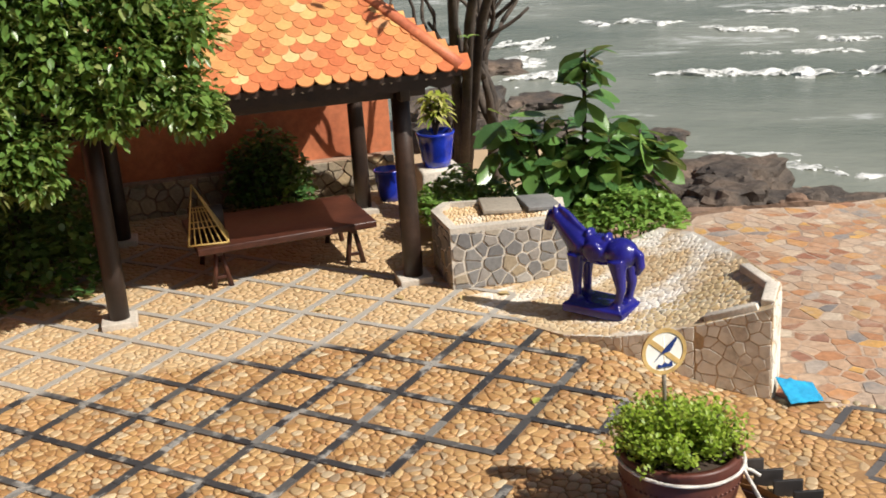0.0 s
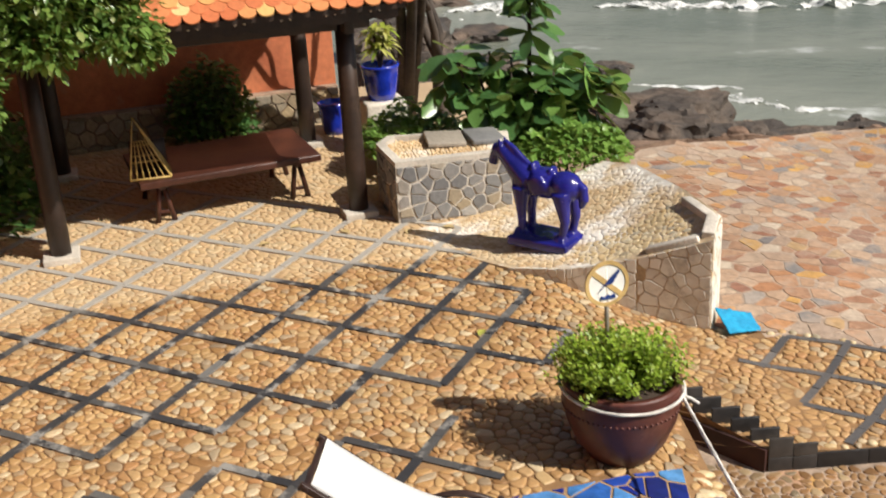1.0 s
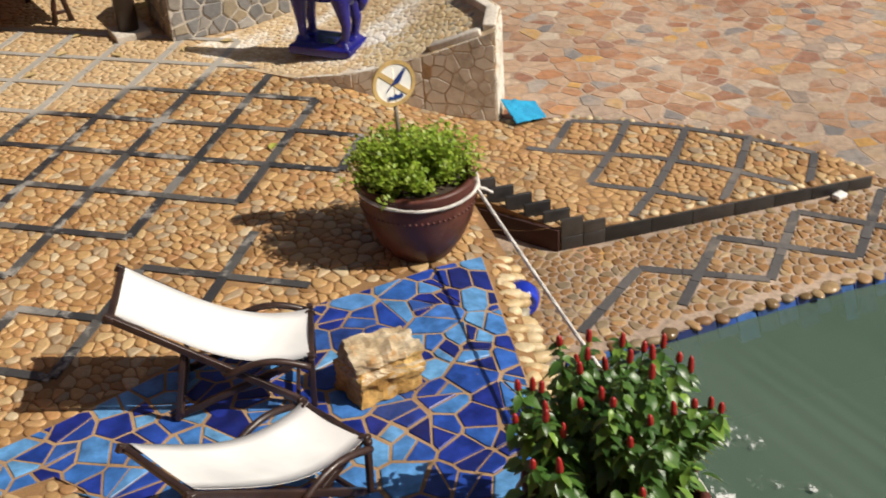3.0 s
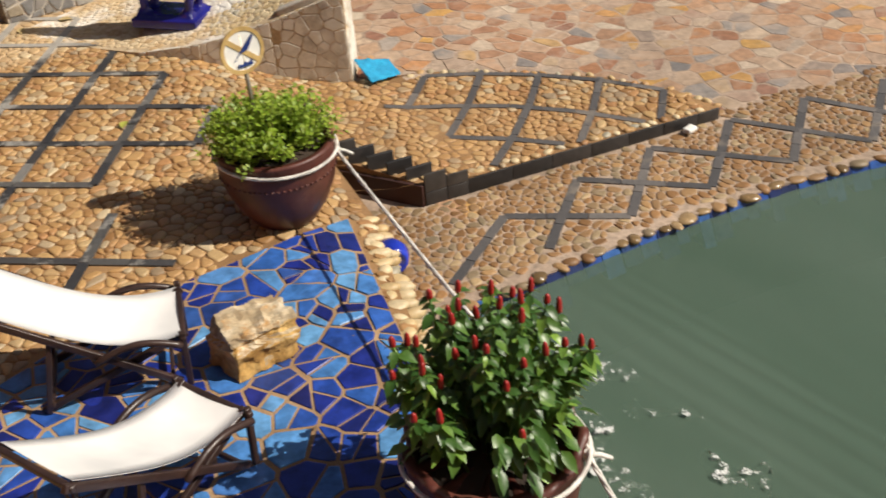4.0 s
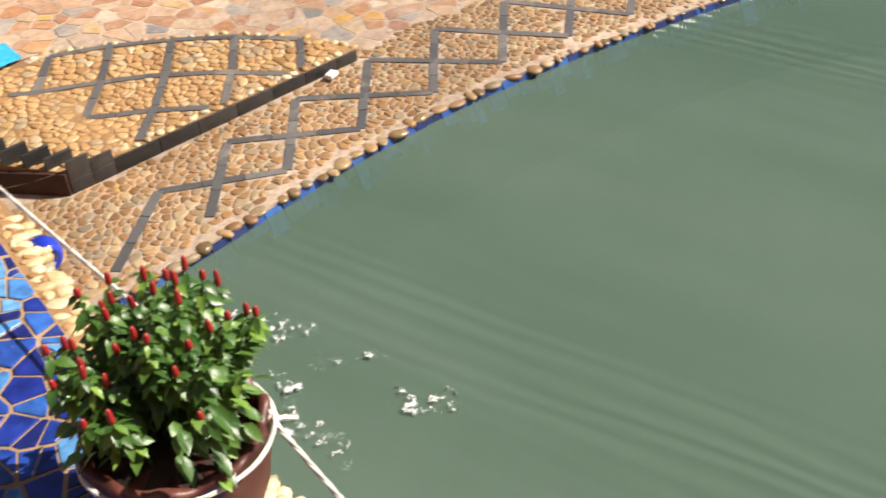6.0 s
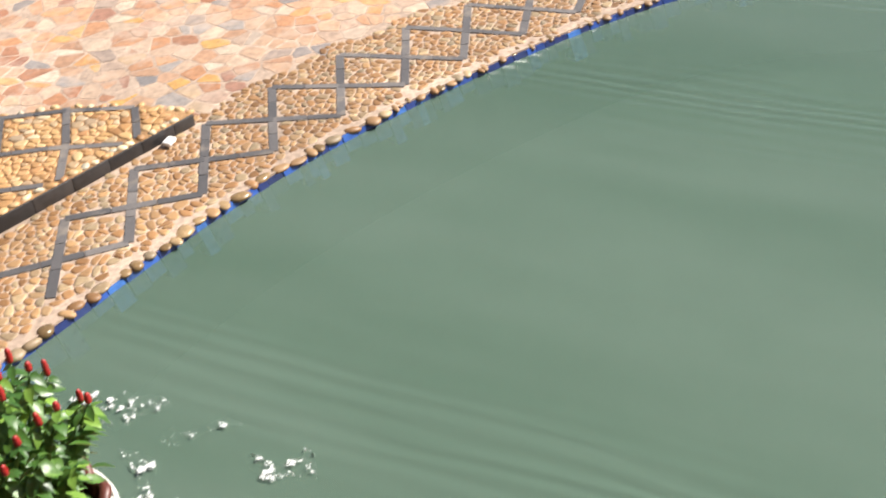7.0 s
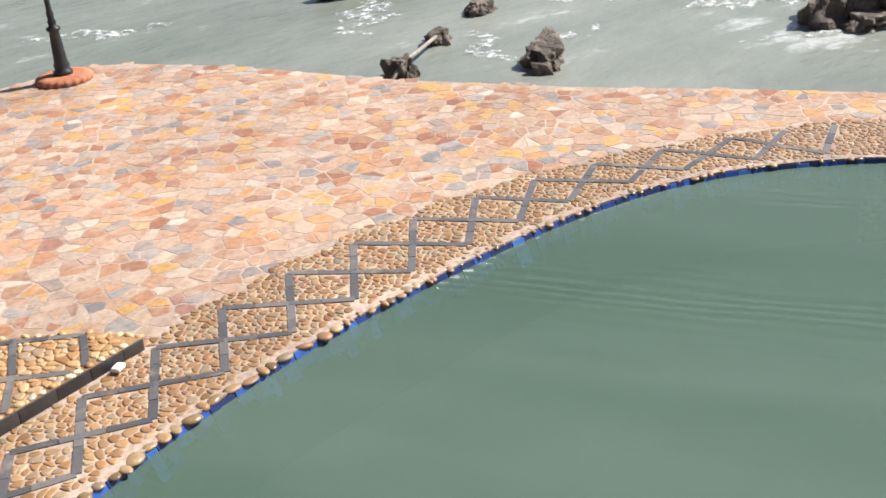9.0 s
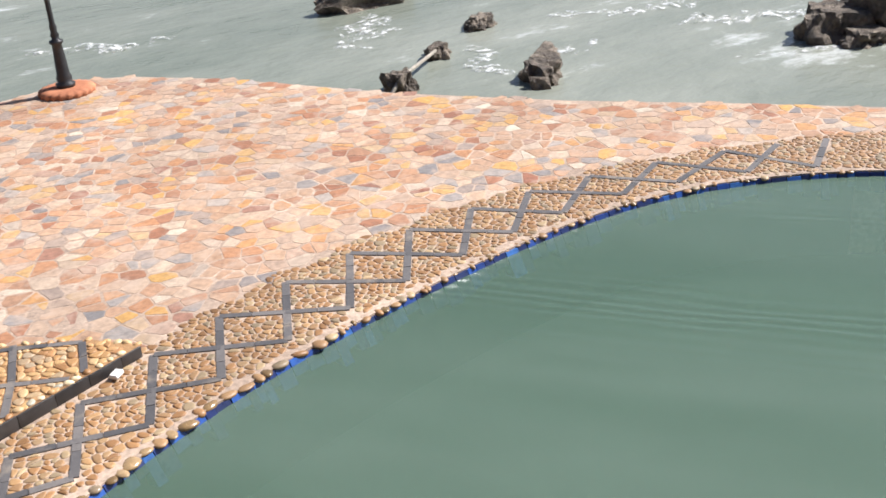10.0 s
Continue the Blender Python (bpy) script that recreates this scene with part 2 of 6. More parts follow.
def cells(bounds, size, jitter=0.42, turn=0.0, aspect=1.0, seed=1, drop=0.0):
    """Irregular cells that tile a rectangle: yields (middle, convex polygon)."""
    rng = random.Random(seed)
    x0, y0, x1, y1 = bounds
    sx, sy = size * aspect, size
    nx, ny = int((x1 - x0) / sx) + 2, int((y1 - y0) / sy) + 2
    pts = [[(x0 + (i + (j % 2) * 0.5 + rng.uniform(-jitter, jitter)) * sx, y0 + (j + rng.uniform(-jitter, jitter)) * sy) for i in range(nx)] for j in range(ny)]
    pts = [[p if rng.random() >= drop else None for p in row] for row in pts]
    for j in range(1, ny - 1):
        for i in range(1, nx - 1):
            p = pts[j][i]
            if not p:
                continue
            poly = [(p[0] - sx * 1.6, p[1] - sy * 1.6), (p[0] + sx * 1.6, p[1] - sy * 1.6), (p[0] + sx * 1.6, p[1] + sy * 1.6), (p[0] - sx * 1.6, p[1] + sy * 1.6)]
            for dj in (-2, -1, 0, 1, 2):
                for di in (-2, -1, 0, 1, 2):
                    jj, ii = j + dj, i + di
                    if (di or dj) and 0 <= jj < ny and 0 <= ii < nx and pts[jj][ii]:
                        q = pts[jj][ii]
                        n = (q[0] - p[0], q[1] - p[1])
                        poly = clip_half(poly, n, n[0] * (p[0] + q[0]) / 2 + n[1] * (p[1] + q[1]) / 2)
            if len(poly) > 2:
                yield p, poly


def middle_area(poly):
    a = cx = cy = 0.0
    for i in range(len(poly)):
        (x0, y0), (x1, y1) = poly[i - 1], poly[i]
        c = x0 * y1 - x1 * y0
        a, cx, cy = a + c, cx + (x0 + x1) * c, cy + (y0 + y1) * c
    a *= 0.5
    return (cx / (6 * a), cy / (6 * a), abs(a)) if abs(a) > 1e-9 else (poly[0][0], poly[0][1], 0)


def rounded(poly):
    out = []
    for i in range(len(poly)):
        p, q = poly[i - 1], poly[i]
        out += [(p[0] * 0.72 + q[0] * 0.28, p[1] * 0.72 + q[1] * 0.28), (p[0] * 0.28 + q[0] * 0.72, p[1] * 0.28 + q[1] * 0.72)]
    return out


def merge_short(poly, least):
    out = []
    for p in poly:
        if not out or math.hypot(p[0] - out[-1][0], p[1] - out[-1][1]) > least:
            out.append(p)
    if len(out) > 2 and math.hypot(out[0][0] - out[-1][0], out[0][1] - out[-1][1]) < least:
        out.pop()
    return out


def stone(poly, zf, gap, height, dome=True, rng=random):
    """One set stone from its cell: a low rounded cobble, or a flat slab with a worn edge."""
    poly = merge_short(poly, gap * 1.2)
    if len(poly) < 3:
        return None
    cx, cy, area = middle_area(poly)
    if area < gap * gap * 6:
        return None
    r = math.sqrt(area / math.pi)
    k = 1 - gap / r
    if dome:
        poly = rounded(poly)
    ring = [((x - cx) * k, (y - cy) * k) for x, y in poly]
    n = len(ring)
    lean = 0.05 if dome else 0.012
    tx, ty = rng.uniform(-lean, lean), rng.uniform(-lean, lean)
    h = height * rng.uniform(0.65, 1.25)
    levels = [(1.0, -0.02), (1.0, 0.35 * h), (0.88, 0.80 * h), (0.58, h)] if dome else [(1.0, -0.02), (1.0, 0.75 * h), (0.93, h)]
    verts = [(cx + x * s, cy + y * s, zf(cx + x * s, cy + y * s) + z + (tx * x + ty * y) * s * (z > 0)) for s, z in levels for x, y in ring]
    faces = [(a * n + i, a * n + (i + 1) % n, (a + 1) * n + (i + 1) % n, (a + 1) * n + i) for a in range(len(levels) - 1) for i in range(n)]
    faces.append(tuple((len(levels) - 1) * n + i for i in range(n)))
    return verts, faces


def paved(stones, name, singles, mat, mat_piece, parent, rest_label, smooth=True):
    """Stones of a paving: those for which singles(x, y) holds become pieces (300 at most), the others one mesh."""
    V, F, count = [], [], 0
    for s in stones:
        if not s:
            continue
        v, f = s
        if count < 300 and singles(v[0][0], v[0][1]):
            piece(name, v, f, mat_piece, parent, smooth)
            count += 1
        else:
            o = len(V)
            V += v
            F += [tuple(o + i for i in q) for q in f]
    if V:
        tagged(piece(name + "_field", V, F, mat, parent, smooth), rest_label, "", "", "stuff")


def sheet(poly, zf, step, mat, name, skirt=0.6, parent=None):
    """A ground sheet of any outline, cut into squares, with sides that go down by skirt."""
    xs, ys = [p[0] for p in poly], [p[1] for p in poly]
    V, F, seen = [], [], {}

    def vert(x, y):
        k = (round(x, 4), round(y, 4))
        if k not in seen:
            seen[k] = len(V)
            V.append((x, y, zf(x, y)))
        return seen[k]
    y = min(ys)
    while y < max(ys):
        strip = clip_half(clip_half(poly, (0, -1), -y), (0, 1), y + step)
        x = min(xs)
        while x < max(xs) and len(strip) > 2:
            c = clip_half(clip_half(strip, (-1, 0), -x), (1, 0), x + step)
            if len(c) > 2 and middle_area(c)[2] > 1e-6:
                ids = []
                for p in c:
                    k = vert(*p)
                    if k not in ids:
                        ids.append(k)
                if len(ids) > 2:
                    F.append(tuple(ids))
            x += step
        y += step
    if skirt:
        n = len(poly)
        for i in range(n):
            a, b = poly[i], poly[(i + 1) % n]
            m = max(1, int(math.dist(a, b) / step))
            for k in range(m):
                p = [a[q] + (b[q] - a[q]) * k / m for q in (0, 1)]
                r = [a[q] + (b[q] - a[q]) * (k + 1) / m for q in (0, 1)]
                ids = []
                for q, dz in ((p, 0), (r, 0), (r, skirt), (p, skirt)):
                    key = (round(q[0], 4), round(q[1], 4), dz)
                    if key not in seen:
                        seen[key] = len(V)
                        V.append((*q, zf(*q) - dz))
                    ids.append(seen[key])
                F.append(tuple(ids))
    return piece(name, V, F, mat, parent)


# ---- ground plan ----
DECK_Z, SEA_Z, POOL_Z = -0.42, -1.6, -0.475


def terrace_z(x, y):
    return -0.25 * sstep(1.2, 2.4, x)


def wedge_z(x, y):
    return terrace_z(x, y) - 0.055 * sstep(2.45, 3.0, x) - 0.02 * sstep(3.2, 4.9, x)


def flag_z(x, y):
    return DECK_Z + 0.12 * sstep(6.6, 8.2, y) * sstep(5.5, 3.2, x)


def pool_y(x):
    u = x - 6
    return ((((-0.00044 * u - 0.00032) * u + 0.00593) * u - 0.03832) * u - 0.1467) * u + 5.2097


EDGE = [(1.92, 6.03), (1.82, 5.6), (1.71, 5.0), (1.66, 4.6), (1.72, 3.6), (1.75, 2.6), (1.78, 0.5), (1.8, -6.0)]
TERRACE = [(1.92, 6.95), (2.42, 6.36), (2.86, 6.36), (3.85, 6.36), (4.93, 6.36), (4.80, 6.80), (4.45, 7.28), (3.95, 7.68), (3.2, 8.15), (2.6, 8.2), (2.3, 9.6), (2.2, 10.4), (2.0, 11.2), (1.9, 16.5), (-9.0, 16.5), (-9.0, -6.0)] + EDGE[::-1]
MOSAIC = [(1.73, 5.98), (1.47, 5.86), (1.11, 5.76), (0.57, 5.67), (0.1, 5.52), (-0.32, 5.34), (-0.95, 5.06), (-1.7, 4.80), (-1.6, 4.5), (-0.96, 4.63), (-0.82, 4.48), (-0.6, 4.0), (-0.5, 3.2), (-0.5, 2.0), (1.5, 2.0), (1.5, 3.2), (1.5, 4.2), (1.56, 4.6), (1.63, 5.2)]
POOL_CURVE = [(x, pool_y(x)) for x in [2.0 + 0.3 * i for i in range(31)]] + [(11.25, 2.2), (11.5, 1.2), (11.55, 0.0), (11.2, -2.0), (10.4, -4.0), (9.0, -6.0)]
SEAWALL = [(13.4, -6.0), (13.3, 1.0), (13.0, 2.98), (12.49, 4.56), (11.8, 6.48), (11.21, 8.68), (10.79, 11.39), (10.3, 12.9), (9.9, 13.5), (8.54, 13.75), (7.2, 13.9), (5.82, 14.03), (4.7, 13.75), (3.96, 13.65), (3.19, 13.4), (2.82, 12.78), (2.4, 11.2), (2.2, 10.2)]
DECK = [(1.7, 5.3), (1.7, 6.9), (1.9, 10.2)] + SEAWALL[::-1] + POOL_CURVE[::-1] + [(1.72, 4.9)]

sea = tagged(sheet([(-1500, -1500), (1500, -1500), (1500, 2500), (-1500, 2500)], lambda x, y: SEA_Z, 500.0, M_sea, "sea", 0), "grey-green choppy sea with white foam", "sea", "", "structure")
terrace = tagged(sheet(TERRACE, wedge_z, 0.4, M_mortar, "floor", 1.4), "terrace floor of orange pebbles set in sandy mortar", "terrace", "", "structure")
deck = tagged(sheet(DECK, flag_z, 0.5, M_mortar_pale, "pavement", 1.6), "paved deck of flagstones and pebbles round a pool", "pavement", "", "structure")
water = tagged(sheet([(1.7, -6.0)] + [(9.2, -6.0)] + [(p[0] + 0.1, p[1] + 0.1) for p in POOL_CURVE[::-1]] + [(1.7, 5.2)], lambda x, y: POOL_Z, 1.0, M_pool, "water", 0), "murky green pool water, nearly still", "water", "", "structure")

M_poolbed = surface("pool_bed", [(0.3, (0.02, 0.04, 0.03)), (0.7, (0.035, 0.06, 0.045))], 0.8, "noise", 5, 0.8, 0.2)
pool_bed = tagged(sheet([(1.5, -6.2), (9.4, -6.2)] + [(p[0] + 0.15, p[1] + 0.15) for p in POOL_CURVE[::-1]] + [(1.5, 5.3)], lambda x, y: -1.35, 1.0, M_poolbed, "pool_bed", 0), "dark green pool bed under murky water", "pool bed", "", "structure")

# grid of slate bands on the terrace
G0, GA, GB = Vector((-3.02, 8.45)), Vector((0.503, -0.303)), Vector((0.28, 0.51))
H0 = Vector((0.07, 6.21))


def lattice(o, p):
    d = Vector(p) - o
    det = GA.x * GB.y - GA.y * GB.x
    return (d.x * GB.y - d.y * GB.x) / det, (GA.x * d.y - GA.y * d.x) / det


def row_end(j):
    return 4 + j + 1 if j <= 2 else max(4, 9 - j)


def grid_cell(p):
    a, b = lattice(G0, p)
    i, j = math.floor(a), math.floor(b)
    return (i, j) if -7 <= j < 6 and i < row_end(j) else None


BAND = 0.033
bands = []


def band(p, q, zf, w=BAND, lift=0.012, rng=random.Random(5)):
    """A strip of slate tiles laid end to end."""
    p, q = Vector(p), Vector(q)
    n = max(1, round((q - p).length / 0.28))
    d = (q - p) / n
    s = Vector((-d.y, d.x)).normalized() * w
    for k in range(n):
        a, b = p + d * (k + 0.01), p + d * (k + 0.99)
        h = lift + rng.uniform(0, 0.004)
        ring = [a - s, b - s, b + s, a + s]
        top = [(v.x, v.y, zf(v.x, v.y) + h) for v in ring]
        low = [(v.x, v.y, zf(v.x, v.y) - 0.02) for v in ring]
        bands.append((low + top, [(4, 5, 6, 7), (0, 1, 5, 4), (1, 2, 6, 5), (2, 3, 7, 6), (3, 0, 4, 7)]))


for j in range(-7, 7):
    lo, hi = row_end(j - 1), row_end(j)
    end = max(lo, hi) if -7 < j < 6 else (hi if j == -7 else lo)
    for i in range(-8, end):
        band(G0 + GA * i + GB * j, G0 + GA * (i + 1) + GB * j, terrace_z)
for i in range(-8, 8):
    rows_in = [j for j in range(-7, 6) if i <= row_end(j)]
    for j in rows_in:
        band(G0 + GA * i + GB * j, G0 + GA * i + GB * (j + 1), terrace_z)
for k in range(0, 5):
    c = H0 - GA * k - GB * k
    band(c - GA, c + GA, terrace_z)
    band(c - GB, c + GB * 0.95, terrace_z)
grid_count = len(bands)


# bands on the raised wedge
def wedge_at(a, b):
    return 1.012 * Vector((3.12 + 0.44 * a - 0.013 * a * a - 0.345 * b, 7.97 - 0.17 * a - 0.034 * a * a - 0.5 * b + 0.035 * b * b))


for seg in (((0, 0), (4, 0)), ((-0.4, 1), (3.8, 1)), ((1, 2), (2.8, 2)), ((0, 0), (0, 1.1)), ((1, -0.1), (1, 2)), ((2, -0.1), (2, 2.85)), ((3, -0.1), (3, 1.9)), ((4, 0), (4, 0.85))):
    n = max(1, round(max(abs(seg[1][0] - seg[0][0]), abs(seg[1][1] - seg[0][1]))))
    for k in range(n):
        p, q = [(seg[0][0] + (seg[1][0] - seg[0][0]) * t, seg[0][1] + (seg[1][1] - seg[0][1]) * t) for t in (k / n, (k + 1) / n)]
        band(wedge_at(*p), wedge_at(*q), wedge_z, 0.030, 0.006)
# interlaced zigzag of bands along the pool
ZU = [2.84, 3.52, 4.22, 4.98, 5.69, 6.43, 7.15, 7.82, 8.50, 9.12, 9.73, 10.37, 10.97, 11.39, 11.75]
ZV = [2.19, 2.92, 3.60, 4.29, 4.99, 5.67, 6.33, 6.95, 7.60, 8.22, 8.81, 9.46, 9.97, 10.51, 10.93]


def upper_y(x):
    return -2.15 + math.sqrt(8.44 ** 2 - (x - 5.24) ** 2)


def lower_y(x):
    return pool_y(x) + 0.22 + 0.008 * abs(x - 6) * (x > 8)


for k in range(len(ZU)):
    u = (ZU[k], upper_y(ZU[k]))
    band(u, (ZV[k], lower_y(ZV[k])), flag_z, 0.034, 0.006)
    if k + 2 < len(ZV):
        band(u, (ZV[k + 2], lower_y(ZV[k + 2])), flag_z, 0.034, 0.008)


def lay_bands(some, mat, parent, label):
    V, F = [], []
    for v, f in some:
        o = len(V)
        V += v
        F += [tuple(o + i for i in q) for q in f]
    tagged(piece("slate_band", V, F, mat, parent), label, "", "", "stuff")


lay_bands(bands[:grid_count], M_band, terrace, "dark and pale slate strips laid in a diamond grid")
lay_bands(bands[grid_count:], M_band_deck, deck, "grey slate strips laid in an interlaced zigzag")
band_lines = [((v[0][0] + v[3][0]) / 2, (v[0][1] + v[3][1]) / 2, (v[1][0] + v[2][0]) / 2, (v[1][1] + v[2][1]) / 2) for v, f in bands]
band_bins = {}
for s in band_lines:
    for bx in range(int(min(s[0], s[2]) * 2 - 1.3), int(max(s[0], s[2]) * 2 + 1.3) + 1):
        for by in range(int(min(s[1], s[3]) * 2 - 1.3), int(max(s[1], s[3]) * 2 + 1.3) + 1):
            band_bins.setdefault((bx, by), []).append(s)


def trimmed(poly, p):
    """Cut a stone's cell back to the near edge of each slate strip beside it."""
    for ax, ay, bx, by in band_bins.get((int(math.floor(p[0] * 2)), int(math.floor(p[1] * 2))), ()):
        dx, dy = bx - ax, by - ay
        L = math.hypot(dx, dy)
        t = ((p[0] - ax) * dx + (p[1] - ay) * dy) / (L * L)
        if -0.15 < t < 1.15:
            n = (-dy / L, dx / L)
            d = n[0] * ax + n[1] * ay
            s = n[0] * p[0] + n[1] * p[1] - d
            if abs(s) < BAND * 0.8:
                return []
            if abs(s) < 0.2:
                n, d = (n, d) if s < 0 else ((-n[0], -n[1]), -d)
                poly = clip_half(poly, n, d - BAND)
    return poly

# ---- materials of the things ----
M_darkwood = surface("dark_stained_wood", [(0.3, (0.022, 0.013, 0.010)), (0.7, (0.045, 0.026, 0.018))], 0.45, "noise", 25, 2.5, 0.3, vary=0.4)
M_redwood = surface("red_brown_wood", [(0.3, (0.038, 0.013, 0.009)), (0.7, (0.072, 0.024, 0.014))], 0.4, "noise", 18, 2.0, 0.2, vary=0.35)
M_rooftile_p = surface("glazed_roof_tile", [(0.0, (0.50, 0.14, 0.055)), (0.25, (0.56, 0.19, 0.075)), (0.52, (0.62, 0.25, 0.095)), (0.76, (0.62, 0.31, 0.11)), (0.87, (0.65, 0.41, 0.15)), (0.93, (0.68, 0.50, 0.24)), (0.96, (0.62, 0.27, 0.12)), (1.0, (0.52, 0.15, 0.07))], 0.38, "piece", 30, 1.2, 0.15, vary=0.2)
M_roofred = surface("red_ridge_tile", [(0.3, (0.45, 0.11, 0.05)), (0.7, (0.60, 0.20, 0.09))], 0.6, "noise", 25, 3.0, 0.2)
M_terracotta = surface("terracotta_render", [(0.3, (0.44, 0.125, 0.055)), (0.7, (0.55, 0.19, 0.085))], 0.85, "noise", 12, 1.2, 0.3, wear=(0.45, 0.22, 0.13), wear_at=(0.58, 0.78), wear_scale=2.2)
M_greystone_p = surface("grey_facing_stone", [(0.0, (0.15, 0.15, 0.155)), (0.35, (0.23, 0.23, 0.23)), (0.6, (0.30, 0.28, 0.26)), (0.8, (0.36, 0.29, 0.19)), (0.9, (0.42, 0.41, 0.39)), (1.0, (0.18, 0.175, 0.17))], 0.75, "piece", 28, 2.0, 0.4, vary=0.3)
M_tanstone_p = surface("tan_facing_stone", [(0.0, (0.48, 0.45, 0.39)), (0.35, (0.64, 0.59, 0.50)), (0.6, (0.58, 0.55, 0.49)), (0.8, (0.66, 0.58, 0.45)), (1.0, (0.44, 0.43, 0.41))], 0.85, "piece", 28, 2.0, 0.4, vary=0.35, wear=(0.72, 0.68, 0.60), wear_at=(0.36, 0.52), wear_scale=3.4)
M_basestone_p = surface("rough_base_stone", [(0.0, (0.22, 0.17, 0.11)), (0.35, (0.38, 0.29, 0.18)), (0.6, (0.30, 0.26, 0.20)), (0.8, (0.46, 0.34, 0.19)), (1.0, (0.26, 0.24, 0.21))], 0.85, "piece", 28, 2.0, 0.5, vary=0.4)
M_cement = surface("pale_cement", [(0.3, (0.54, 0.49, 0.42)), (0.7, (0.66, 0.61, 0.54))], 0.9, "noise", 40, 2.2, 0.5, vary=0.3)
M_gravel = surface("pale_gravel", [(0.0, (0.50, 0.34, 0.18)), (0.5, (0.62, 0.46, 0.27)), (1.0, (0.70, 0.57, 0.38))], 0.8, "island", 50, 1.0, 0.2, vary=0.2, wear=(0.74, 0.70, 0.63), wear_at=(0.49, 0.60), wear_scale=1.3)
M_smear = surface("warm_cement", [(0.3, (0.52, 0.39, 0.24)), (0.7, (0.62, 0.49, 0.33))], 0.9, "noise", 30, 1.8, 0.5, vary=0.3, wear=(0.74, 0.70, 0.63), wear_at=(0.49, 0.60), wear_scale=1.3)
M_horse = surface("cobalt_glaze", [(0.3, (0.012, 0.012, 0.16)), (0.7, (0.022, 0.02, 0.26))], 0.24, "noise", 14, 3.0, 0.06, vary=0.25, coat=0.2)
M_bluepot = surface("royal_blue_glaze", [(0.3, (0.008, 0.022, 0.30)), (0.7, (0.015, 0.04, 0.46))], 0.22, "noise", 12, 3.0, 0.05, vary=0.25, coat=0.5)
M_brownpot = surface("brown_glazed_clay", [(0.3, (0.085, 0.024, 0.018)), (0.7, (0.14, 0.042, 0.03))], 0.46, "noise", 22, 2.5, 0.12, vary=0.25, wear=(0.20, 0.085, 0.06), wear_at=(0.58, 0.8), wear_scale=4.0)
M_soil = surface("dark_soil", [(0.3, (0.020, 0.013, 0.009)), (0.7, (0.045, 0.028, 0.018))], 0.95, "noise", 60, 4.0, 0.8)
M_rope = surface("white_rope", [(0.3, (0.62, 0.58, 0.54)), (0.7, (0.78, 0.76, 0.73))], 0.85, "noise", 120, 8.0, 0.5)
M_canvas = surface("white_canvas", [(0.3, (0.78, 0.77, 0.76)), (0.7, (0.84, 0.83, 0.82))], 0.8, "noise", 300, 2.0, 0.08, vary=0.05)
M_frame = surface("dark_brown_lacquer", [(0.3, (0.028, 0.016, 0.013)), (0.7, (0.055, 0.03, 0.024))], 0.35, "noise", 30, 4.0, 0.12)
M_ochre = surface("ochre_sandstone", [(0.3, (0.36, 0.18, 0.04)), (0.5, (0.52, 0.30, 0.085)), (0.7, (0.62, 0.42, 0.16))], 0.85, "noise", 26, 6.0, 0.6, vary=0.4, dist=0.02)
M_ochre_pale = surface("pale_top_sandstone", [(0.3, (0.40, 0.28, 0.15)), (0.5, (0.54, 0.43, 0.28)), (0.7, (0.66, 0.58, 0.44))], 0.9, "noise", 22, 7.0, 0.6, vary=0.45, wear=(0.46, 0.26, 0.10), wear_at=(0.55, 0.66), wear_scale=8.0, dist=0.02)
M_white = surface("white_enamel", [(0.3, (0.78, 0.77, 0.73)), (0.7, (0.84, 0.83, 0.80))], 0.4, "noise", 30, 6.0, 0.0, vary=0.06)
M_tan = surface("tan_enamel", [(0.3, (0.50, 0.33, 0.12)), (0.7, (0.60, 0.42, 0.18))], 0.45, "noise", 30, 6.0, 0.0)
M_navy = surface("navy_enamel", [(0.3, (0.012, 0.03, 0.16)), (0.7, (0.02, 0.05, 0.22))], 0.4, "noise", 30, 6.0, 0.0)
M_towel = surface("turquoise_cloth", [(0.3, (0.01, 0.26, 0.50)), (0.7, (0.015, 0.34, 0.60))], 0.85, "noise", 140, 6.0, 0.4)
M_iron = surface("black_cast_iron", [(0.3, (0.015, 0.015, 0.016)), (0.7, (0.03, 0.03, 0.032))], 0.4, "noise", 40, 5.0, 0.15)
M_brick_red = surface("red_clay_plinth", [(0.3, (0.36, 0.13, 0.06)), (0.7, (0.48, 0.20, 0.10))], 0.85, "noise", 24, 3.0, 0.4)
M_rock = surface("brown_sea_rock", [(0.3, (0.05, 0.04, 0.034)), (0.5, (0.10, 0.078, 0.062)), (0.7, (0.16, 0.115, 0.085))], 0.8, "noise", 9, 0.9, 0.8, vary=0.5, dist=0.05, wear=(0.045, 0.04, 0.037), wear_at=(0.55, 0.68), wear_scale=1.1)
M_barnacle = surface("barnacled_rock", [(0.3, (0.07, 0.055, 0.042)), (0.55, (0.145, 0.118, 0.09)), (0.7, (0.25, 0.21, 0.165))], 0.9, "noise", 14, 3.0, 1.0, vary=0.6, dist=0.06)
M_bank = surface("stony_earth", [(0.3, (0.22, 0.135, 0.09)), (0.7, (0.38, 0.26, 0.185))], 0.95, "noise", 7, 0.7, 0.8, vary=0.5, dist=0.05)
M_bark = surface("grey_bark", [(0.3, (0.04, 0.03, 0.024)), (0.7, (0.09, 0.07, 0.055))], 0.9, "noise", 24, 3.0, 0.8, vary=0.4)
